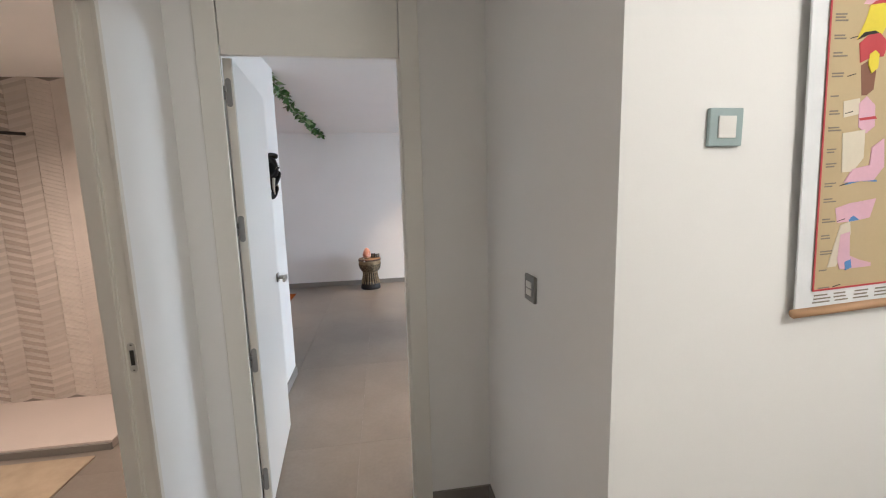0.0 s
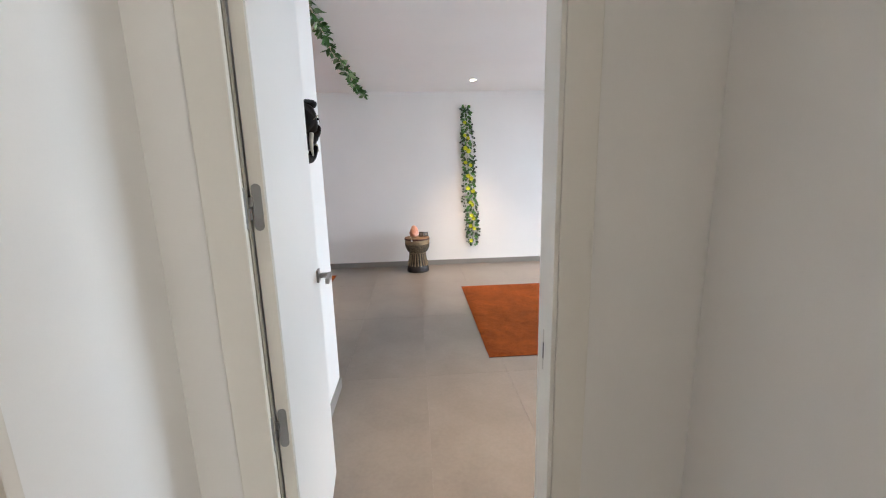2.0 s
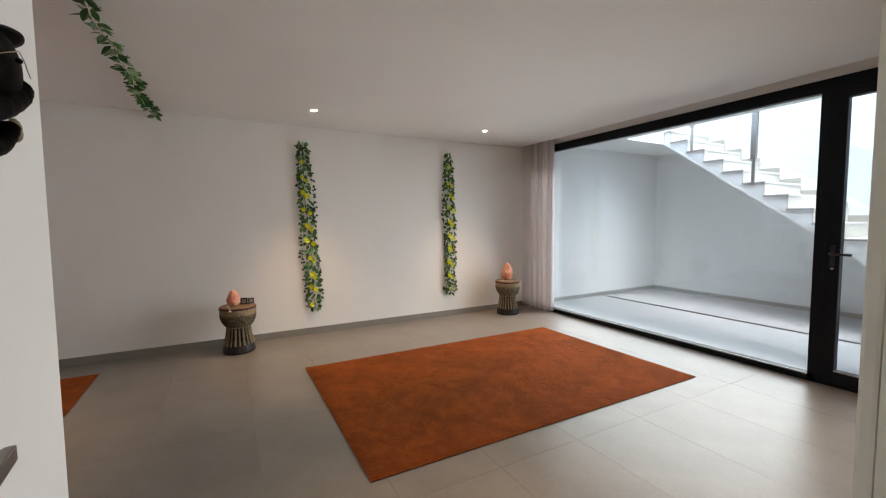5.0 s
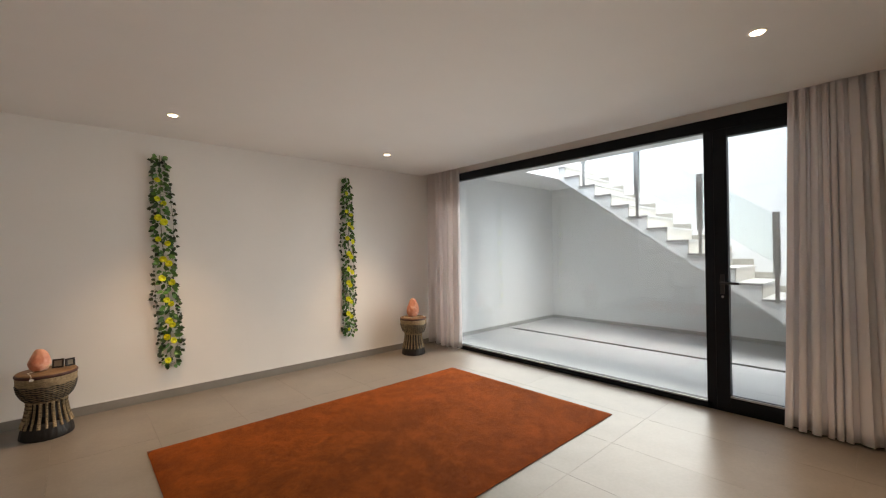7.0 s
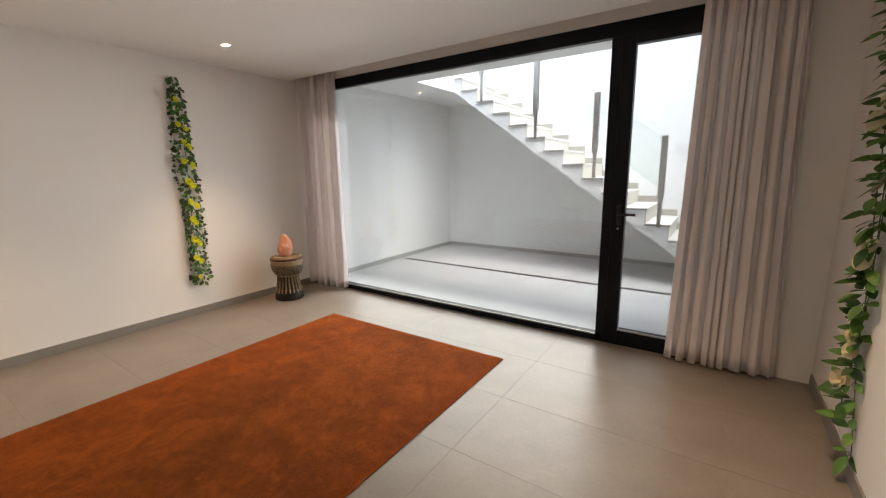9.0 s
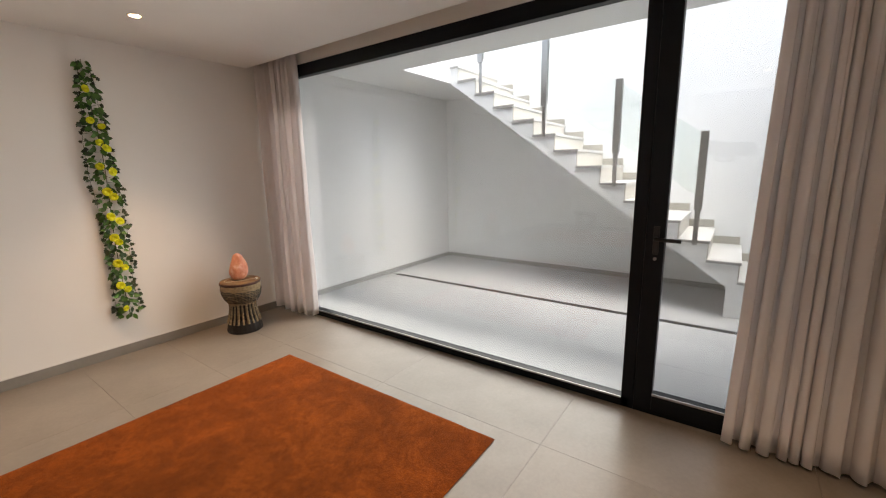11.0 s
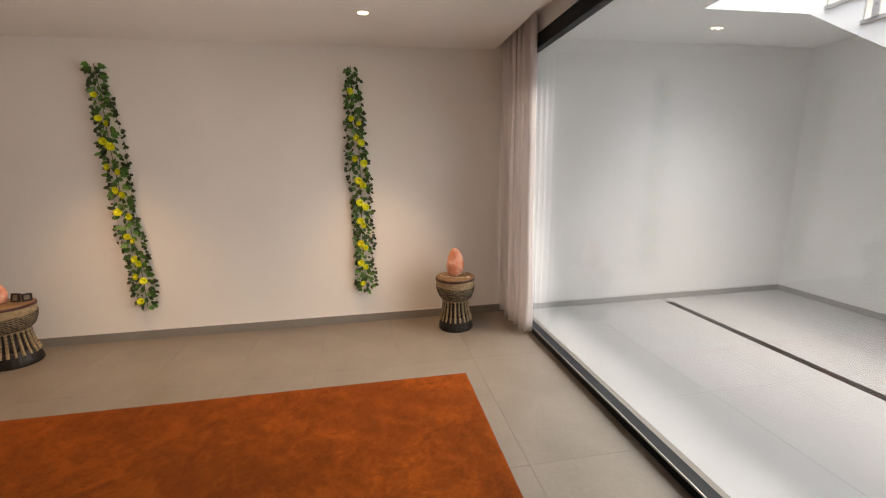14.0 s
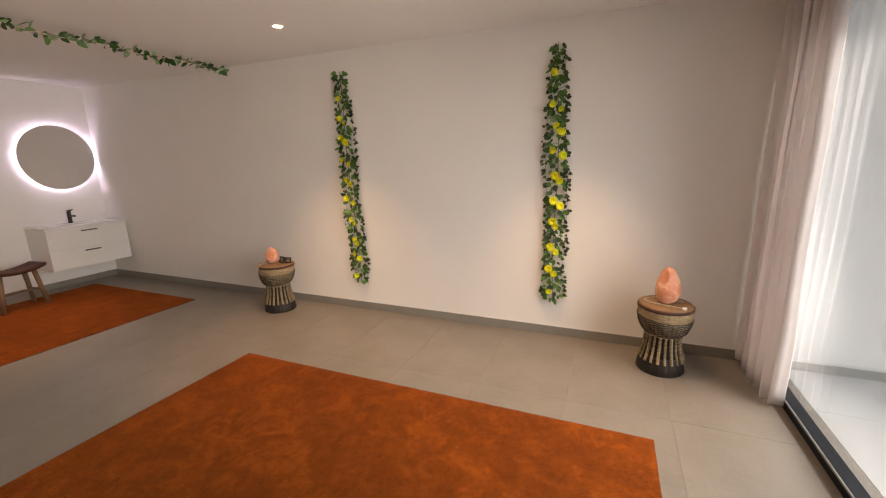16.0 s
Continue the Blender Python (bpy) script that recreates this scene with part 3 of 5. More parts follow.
# ---- rugs ----
def rug(name, x0, x1, y0, y1, label, seed):
    t = thing(name, label, "rug", pose((x0 + x1) / 2, (y0 + y1) / 2, 0), group="rust-orange rugs")
    w, d = (x1 - x0) / 2, (y1 - y0) / 2
    bm = bmesh.new()
    nx, ny = int(w * 2 / 0.035), int(d * 2 / 0.035)
    g = [[bm.verts.new((-w + 2 * w * i / nx + (0.003 * noise.noise((j * 0.3, seed, 0)) if i in (0, nx) else 0),
                        -d + 2 * d * j / ny + (0.003 * noise.noise((i * 0.3, seed, 5)) if j in (0, ny) else 0),
                        (0.006 if i in (0, nx) or j in (0, ny) else 0.0125) + 0.0015 * noise.noise((i * 0.7, j * 0.7, seed)))) for j in range(ny + 1)] for i in range(nx + 1)]
    for i in range(nx):
        for j in range(ny):
            bm.faces.new((g[i][j], g[i + 1][j], g[i + 1][j + 1], g[i][j + 1]))
    part("rug_top", bm, M_RUG, t, smooth=True)
    part("backing", boxed(-w + 0.002, w - 0.002, -d + 0.002, d - 0.002, 0.0005, 0.006), M_RIM, t)
    return t


rug("rug", 0.30, 3.217, 3.893, 5.805, "rust-orange short-pile rug on the grey tiled floor", 1.0)
rug("rug", -3.25, -1.37, 3.72, 6.585, "rust-orange short-pile rug in front of the vanity", 7.0)


# ---- drums ----
def drum(x, y, label, seed, turn):
    t = thing("drum_table", label, "drum", pose(x, y, 0, 0, 0, turn), group="carved goblet drums used as side tables")
    ribs = lambda a, z: 0.0035 * math.cos(16 * a)
    part("foot", lathe([(0.150, 0), (0.156, 0.012), (0.150, 0.05), (0.138, 0.10), (0.130, 0.125)], 64, wobble=lambda a, z: 0.003 * math.cos(24 * a)), M_DDARK, t, "blackened wooden foot", True)
    part("waist", lathe([(0.128, 0.124), (0.117, 0.17), (0.107, 0.23), (0.104, 0.262), (0.108, 0.272)], 96, wobble=lambda a, z: 0.004 * math.cos(18 * a)), M_DDARK, t, "dark waist behind pale staves", True)
    heights = [0.085 + 0.185 * i / 30 for i in range(31)]
    for k in range(20):
        a = 2 * math.pi * (k + 0.5) / 20
        rr = [0.003 + float(np.interp(z, (0.085, 0.135, 0.18, 0.24, 0.27), (0.141, 0.126, 0.115, 0.106, 0.107))) for z in heights]
        pts = [(r * math.cos(a), r * math.sin(a), z) for r, z in zip(rr, heights)]
        wide = 0.0125 if k % 2 else 0.0095
        part("stave", tube(pts, [wide * (1.0 if i % 2 else 0.70) for i in range(31)], 7), M_WICKER, t)
    for k in range(5):
        z = 0.150 + 0.026 * k
        r = 0.012 + float(np.interp(z, (0.085, 0.135, 0.18, 0.24, 0.27), (0.141, 0.126, 0.115, 0.106, 0.107)))
        pts = [((r + 0.0025 * math.cos(i * math.pi)) * math.cos(math.pi * i / 60), (r + 0.0025 * math.cos(i * math.pi)) * math.sin(math.pi * i / 60), z + 0.002 * math.sin(1.57 * i + k)) for i in range(121)]
        part("woven_cord", tube(pts, 0.0016, 4), M_DDARK, t, "thin dark cord woven over the staves")
    part("bowl", lathe([(0.108, 0.266), (0.124, 0.285), (0.146, 0.315), (0.164, 0.36), (0.172, 0.41), (0.174, 0.455), (0.172, 0.468)], 160, wobble=lambda a, z: 0.0028 * math.sin(32 * a + 60 * z)), M_WICKER, t, "rounded bowl of pale woven wood", True)
    for k in range(8):
        z = 0.298 + 0.0150 * k
        r = float(np.interp(z, (0.285, 0.315, 0.36, 0.41), (0.124, 0.146, 0.164, 0.172)))
        n = 144
        pts = [((r + 0.0025 + 0.002 * math.sin(2 * math.pi * i * 36 / n)) * math.cos(2 * math.pi * i / n), (r + 0.0025 + 0.002 * math.sin(2 * math.pi * i * 36 / n)) * math.sin(2 * math.pi * i / n),
                z + 0.0030 * math.sin(2 * math.pi * i * 12 / n + 0.9 * k) + 0.008 * math.sin(2 * math.pi * i / n)) for i in range(n + 1)]
        part("cord_band", tube(pts, [0.0022 + 0.0022 * (0.5 + 0.5 * math.sin(2 * math.pi * i * 36 / n)) for i in range(n + 1)], 5), M_DDARK, t, "dark zigzag cord")
    rim = lathe([(0.172, 0.462), (0.178, 0.465), (0.179, 0.476), (0.176, 0.483), (0.168, 0.485)], 64, wobble=lambda a, z: 0.0015 * math.sin(48 * a))
    part("rim", rim, M_RIM, t, "dark red-brown wrapped rim", True)
    part("drum_skin", lathe([(0.172, 0.480), (0.171, 0.490), (0.160, 0.4925), (0.05, 0.493)], 48), M_SKIN, t, "taut brown hide", True)
    return t


drum(-0.225, 6.70, "carved wooden goblet drum with zigzag cord by the wall", 1, 10)
drum(3.322, 6.68, "carved wooden goblet drum with zigzag cord near the curtain", 2, 50)


def salt_lamp(x, y, h, r, seed, label, pts):
    t = thing("salt_lamp", label, "salt lamp", pose(x, y, 0.493), group="salt crystal lamps")
    rnd = random.Random(seed)
    bm = bmesh.new()
    bmesh.ops.create_icosphere(bm, subdivisions=4, radius=1.0)
    cuts = [(Vector((rnd.gauss(0, 1), rnd.gauss(0, 1), rnd.gauss(0, 0.35))).normalized(), rnd.uniform(0.84, 0.97)) for _ in range(14)]
    for v in bm.verts:
        for n, d in cuts:
            o = v.co.dot(n) - d
            if o > 0:
                v.co -= n * o * 0.9
        v.co += v.co.normalized() * (0.05 * noise.noise(v.co * 3 + Vector((seed, 0, 0))) + 0.035 * noise.noise(v.co * 8 + Vector((0, seed, 0))))
        z = max(0.0, (v.co.z + 0.78) / 1.78)
        taper = 1.06 - 0.50 * max(0, z - 0.15) ** 1.5
        v.co = Vector((v.co.x * r * taper, v.co.y * r * taper, 0.008 + z * h))
    part("crystal", bm, M_SALT, t, "rough orange-pink salt crystal", True)
    part("base", lathe([(r * 0.60, 0.0), (r * 0.66, 0.002), (r * 0.66, 0.008), (r * 0.6, 0.012)], 32), M_WOOD, t, "dark round wooden base", True)
    cord = part("cord", tube(smooth_path(pts, 6), 0.0032, 6), M_ROPE, t, "pale power cord", True)
    e = Vector(pts[-1])
    part("plug", boxed(e.x - 0.012, e.x + 0.012, e.y - 0.008, e.y + 0.008, e.z - 0.006, e.z + 0.010, bevel=0.003), M_KEY, cord)
    return t


salt_lamp(3.325, 6.69, 0.245, 0.084, 4, "tall pink-orange salt crystal lamp, unlit, on the drum",
          [(0.05, 0.04, 0.006), (0.11, 0.03, 0.004), (0.06, 0.10, 0.004), (-0.06, 0.09, 0.004), (-0.135, 0.02, 0.004), (-0.11, -0.03, 0.004), (-0.02, -0.075, 0.004), (0.05, -0.10, 0.005), (0.095, -0.125, 0.006)])
salt_lamp(-0.265, 6.70, 0.165, 0.066, 9, "short pink-orange salt crystal lamp, unlit, on the drum",
          [(-0.03, -0.03, 0.006), (-0.06, -0.06, 0.004), (-0.05, -0.11, 0.004), (-0.04, -0.15, 0.0), (-0.035, -0.162, -0.03)])


def small_frame(x, y, tilt, turn, s, label):
    t = thing("photo_frame", label, "frame", pose(x, y, 0.4935, tilt, 0, turn), group="little dark frames on the drum")
    bm = bmesh.new()
    box(bm, -s, s, -0.008, 0.008, 0, 0.012, 0.002)
    box(bm, -s, s, -0.008, 0.008, 2 * s - 0.012, 2 * s, 0.002)
    box(bm, -s, -s + 0.012, -0.008, 0.008, 0.012, 2 * s - 0.012, 0.002)
    box(bm, s - 0.012, s, -0.008, 0.008, 0.012, 2 * s - 0.012, 0.002)
    part("surround", bm, M_DDARK, t)
    part("card", boxed(-s + 0.01, s - 0.01, -0.002, 0.004, 0.01, 2 * s - 0.01), M_GREY, t)
    return t


small_frame(-0.165, 6.72, -14, -12, 0.034, "small dark framed card leaning on the drum")
small_frame(-0.093, 6.735, -8, 24, 0.030, "small dark framed card standing at the drum's edge")


# ---- leaves, flowers, garlands ----
def leaf_mesh(name, l, w, mat, lobed=False):
    bm = bmesh.new()
    if lobed:
        out = [(0, 0), (0.55, 0.02), (0.95, 0.25), (0.62, 0.42), (0.75, 0.66), (0.36, 0.70), (0, 1.0)]
    else:
        out = [(0, 0), (0.40, 0.12), (0.78, 0.32), (0.80, 0.52), (0.50, 0.78), (0, 1.0)]
    mids = [bm.verts.new((0, l * v, -0.10 * l * (v - 0.3) ** 2)) for _, v in out]
    for s in (-1, 1):
        side = [mids[0]] + [bm.verts.new((s * w * u / 2, l * v, 0.12 * w * u - 0.10 * l * (v - 0.2) ** 2)) for u, v in out[1:-1]] + [mids[-1]]
        for i in range(len(out) - 1):
            quad = [mids[i], side[i], side[i + 1], mids[i + 1]]
            uniq = [v for k, v in enumerate(quad) if v not in quad[:k]]
            if len(uniq) > 2:
                bm.faces.new(uniq)
    return mesh_of(name, bm, mat, smooth=True)


def flower_mesh(name, r, mat):
    bm = bmesh.new()
    rnd = random.Random(5)
    heart = bm.verts.new((0, 0, 0.05 * r))
    for ring, (n, lift, size) in enumerate(((6, 0.25, 1.0), (5, 0.6, 0.75), (4, 1.0, 0.5))):
        for k in range(n):
            a = 2 * math.pi * (k + 0.5 * ring) / n + rnd.uniform(-0.15, 0.15)
            pts = [heart]
            for u, v in ((0.42, 0.5), (0.36, 0.9), (0, 1.0), (-0.36, 0.9), (-0.42, 0.5)):
                rr = r * size * v
                p = Vector((rr, u * r * size * 1.3, r * lift * (0.15 + 0.55 * v * v)))
                pts.append(bm.verts.new(Matrix.Rotation(a, 3, "Z") @ p))
            bm.faces.new(pts)
    return mesh_of(name, bm, mat)


def facing(normal, tip):
    """A rotation whose z is the leaf's face and y its tip."""
    z = Vector(normal).normalized()
    y = Vector(tip)
    y = (y - z * y.dot(z)).normalized()
    x = y.cross(z)
    return Matrix((x, y, z)).transposed().to_4x4()


IVY = [leaf_mesh("leaf_ivy", 0.034, 0.034, M_LEAF, True), leaf_mesh("leaf_ivy", 0.040, 0.036, M_LEAF, True), leaf_mesh("leaf_ivy", 0.028, 0.028, M_LEAF, True)]
CORE = [leaf_mesh("leaf_rose", 0.062, 0.042, M_LEAFC), leaf_mesh("leaf_rose", 0.050, 0.036, M_LEAFC), leaf_mesh("leaf_rose", 0.056, 0.050, M_LEAFC, True)]
BROAD = [leaf_mesh("leaf_broad", 0.112, 0.058, M_LEAFP), leaf_mesh("leaf_broad", 0.090, 0.050, M_LEAFP), leaf_mesh("leaf_broad", 0.074, 0.046, M_LEAFP)]
VINE = [leaf_mesh("leaf_vine", 0.070, 0.048, M_LEAFV), leaf_mesh("leaf_vine", 0.058, 0.042, M_LEAFV), leaf_mesh("leaf_vine", 0.060, 0.042, M_LEAFQ)]
YROSE, WROSE = flower_mesh("rose", 0.037, M_YFLOW), flower_mesh("rose", 0.046, M_WFLOW)


def add_piece(name, me, m, parent):
    ob = new(name, me)
    ob.parent = parent
    ob.matrix_basis = m
    return ob


def rose_garland(label, top, bottom, seed, tiers=10):
    """Artificial rose vine flat on the north wall: a leafy core with pairs of roses, and small ivy leaves on twigs at both edges."""
    rnd = random.Random(seed)
    top, bottom, out, side = Vector(top), Vector(bottom), Vector((0, -1, 0)), Vector((1, 0, 0))
    t = thing("ivy_garland", label, "garland", Matrix.Translation(bottom), group="ivy garlands on the walls")
    length, down = (top - bottom).length, (bottom - top).normalized()
    ph = rnd.uniform(0, 6)

    def core(u):
        return down * (length * (u - 1)) + side * (0.016 * math.sin(6.5 * u + ph) * min(1, 4 * u)) + out * (0.026 + 0.010 * math.sin(9 * u + ph))

    def edge(u, e):
        return down * (length * (u - 1)) + side * (e * (0.030 + 0.045 * min(1, 3.5 * u) + 0.012 * math.sin(11 * u + 2 * e + ph))) + out * 0.012

    part("stem", tube([core(k / 40) for k in range(41)], 0.0030, 5), M_STEM, t)
    for e in (-1, 1):
        part("stem", tube([edge(k / 40, e) for k in range(41)], 0.0012, 4), M_STEM, t)
    for k in range(270):
        u = min(0.995, (k + rnd.random()) / 270)
        wide = 0.034 + 0.022 * min(1, 3 * u)
        a = rnd.uniform(-1, 1)
        p = core(u) + side * (wide * a) + out * rnd.uniform(-0.012, 0.026)
        tip = down * rnd.uniform(0.0, 1.0) + side * (a + rnd.uniform(-0.5, 0.5)) + out * rnd.uniform(-0.1, 0.5)
        nrm = out + side * rnd.uniform(-0.7, 0.7) + Vector((0, 0, rnd.uniform(-0.2, 0.9)))
        add_piece("leaf", rnd.choice(CORE), Matrix.Translation(p) @ facing(nrm, tip) @ Matrix.Scale(rnd.uniform(0.7, 1.1), 4), t)
    for e in (-1, 1):
        u = 0.0
        while u < 0.96:
            u += rnd.uniform(0.010, 0.034)
            for c in range(rnd.choice((1, 2, 2, 3))):
                p = edge(min(u, 0.985), e) + side * (e * rnd.uniform(-0.022, 0.020)) + down * rnd.uniform(-0.02, 0.02) + out * rnd.uniform(0.0, 0.03)
                tip = down * rnd.uniform(-0.3, 1.0) + side * (e * rnd.uniform(0.0, 1.2)) + out * rnd.uniform(-0.1, 0.4)
                nrm = out + side * rnd.uniform(-0.6, 0.6) + Vector((0, 0, rnd.uniform(-0.3, 0.7)))
                add_piece("leaf", rnd.choice(IVY), Matrix.Translation(p) @ facing(nrm, tip) @ Matrix.Scale(rnd.uniform(0.75, 1.15), 4), t)
            if rnd.random() < 0.35:
                q = core(u)
                part("twig", tube([q, (q + p) / 2 + out * 0.012, p], 0.0011, 4), M_STEM, t)
    for k in range(tiers):
        u = 0.115 + 0.845 * (k + rnd.uniform(-0.12, 0.12)) / (tiers - 1)
        for c in range(1 if k in (0, tiers - 1) else 2):
            p = core(min(u + 0.020 * c, 0.985)) + side * ((c - 0.5) * 0.050 + rnd.uniform(-0.014, 0.014)) + out * 0.036
            nrm = out + side * rnd.uniform(-0.5, 0.5) + Vector((0, 0, rnd.uniform(-0.2, 0.5)))
            add_piece("rose", YROSE, Matrix.Translation(p) @ facing(nrm, Vector((0, 0, 1))) @ Matrix.Scale(rnd.uniform(0.68, 0.95), 4), t)
    return t


rose_garland("artificial ivy garland with yellow roses hanging on the white wall", (0.530, NY, 2.31), (0.61, NY, 0.30), 11)
rose_garland("artificial ivy garland with yellow roses hanging near the window", (2.49, NY, 2.33), (2.53, NY, 0.33), 23)


def trailing_garland(label, top, bottom, seed):
    """Loose vine with broad leaves standing away from the south wall on thin wiry stems."""
    rnd = random.Random(seed)
    top, bottom, out, side = Vector(top), Vector(bottom), Vector((0, 1, 0)), Vector((1, 0, 0))
    t = thing("trailing_garland", label, "garland", Matrix.Translation(bottom), group="ivy garlands on the walls")
    drop = top - bottom
    for s in range(3):
        ph, reach = rnd.uniform(0, 6), (1.0, 0.93, 0.84)[s]

        def line(u):
            v = u * reach
            return drop * (1 - v) + side * ((0.05 + 0.03 * s) * math.sin(6.0 * v + ph) + 0.045 * (s - 1)) + out * (0.014 + 0.010 * s + 0.008 * math.sin(13 * v + ph))

        part("stem", tube([line(k / 60) for k in range(61)], 0.0023, 5), M_STEM, t)
        n = int(29 * reach)
        for k in range(n):
            u = (k + 0.5 + rnd.uniform(-0.3, 0.3)) / n
            q = line(u)
            turn = rnd.uniform(0, 2 * math.pi)
            for c in range(rnd.choice((2, 3, 3))):
                a = turn + c * 2.1 + rnd.uniform(-0.4, 0.4)
                way = side * math.cos(a) + out * (0.26 + 0.34 * math.sin(a)) + Vector((0, 0, rnd.uniform(-0.7, 0.25)))
                p = q + way * rnd.uniform(0.014, 0.032)
                part("leaf_stalk", tube([q, (p + q) / 2 + Vector((0, 0, 0.004)), p], 0.0012, 4), M_STEM, t)
                nrm = Vector((0, 0, 1.0)) + out * rnd.uniform(0.0, 1.2) + side * rnd.uniform(-0.8, 0.4)
                add_piece("leaf", rnd.choice(BROAD), Matrix.Translation(p) @ facing(nrm, way) @ Matrix.Scale(rnd.uniform(0.8, 1.15), 4), t)
        for u in ((0.18, 0.46, 0.79), (0.32, 0.62, 0.93), (0.40, 0.72, 0.90))[s]:
            nrm = out + side * rnd.uniform(-0.9, 0.1) + Vector((0, 0, rnd.uniform(0.0, 0.6)))
            add_piece("rose", WROSE, Matrix.Translation(line(u) + out * 0.02) @ facing(nrm, Vector((0, 0, 1))) @ Matrix.Scale(rnd.uniform(0.85, 1.1), 4), t)
    curl = [Vector((0.02 * math.cos(0.7 * k) * (1 - 0.03 * k), 0.07, 0.16 + 0.02 * math.sin(0.7 * k) * (1 - 0.03 * k))) for k in range(14)]
    part("tendril", tube(curl, 0.0015, 5), M_STEM, t, "thin curled tendril")
    return t


trailing_garland("artificial broad-leaved garland with cream roses on the wall by the curtain", (3.30, SY, 2.38), (3.05, SY, 0.10), 37)


def ceiling_garland():
    rnd = random.Random(51)
    a, b = Vector((-0.86, STUBY - 0.0, 2.487)), Vector((-0.90, NY - 0.03, 2.452))
    t = thing("ceiling_garland", "artificial leafy vine strung under the ceiling", "garland", Matrix.Translation(a))
    f = lambda u: a + (b - a) * u + Vector((0.012 * math.sin(14 * u), 0, -0.030 * math.sin(math.pi * u) ** 2 + 0.012 * math.sin(31 * u)))
    part("stem", tube([f(k / 60) - a for k in range(61)], 0.0048, 6), M_ROPE, t, "pale plastic stem")
    for k in range(250):
        u = (k + rnd.random()) / 250
        d = Vector((rnd.uniform(-1, 1), rnd.uniform(-0.2, 1.2), rnd.uniform(-1.0, 0.5)))
        m = Matrix.Translation(f(u) - a + d * 0.008) @ facing((rnd.uniform(-0.6, 0.6), rnd.uniform(-1, 0.2), rnd.uniform(0.1, 1)), d) @ Matrix.Scale(rnd.uniform(0.9, 1.3), 4)
        add_piece("leaf", rnd.choice(VINE), m, t)
    part("hook", boxed(-0.01, 0.01, -0.004, 0.02, -0.01, 0.03, bevel=0.002), M_KEY, t)


ceiling_garland()


# ---- elephant head on the short wall ----
def carved(bm, outline, centre, depth, mat=0, base=0.0, steps=6):
    """A rounded relief: a soft closed outline in y and z that swells away from the wall."""
    ring = smooth_path([(0, *p) for p in outline + outline[:1]], 4)[:-1]
    cy, cz = centre
    last = None
    for k in range(steps + 1):
        a = 0.5 * math.pi * k / steps
        f = max(math.cos(a), 0.02)
        cur = [bm.verts.new((base + depth * math.sin(a), cy + (p.y - cy) * f, cz + (p.z - cz) * f)) for p in ring]
        if last:
            for q in range(len(cur)):
                w = (q + 1) % len(cur)
                bm.faces.new((last[q], last[w], cur[w], cur[q])).material_index = mat
        last = cur
    bm.faces.new(last).material_index = mat


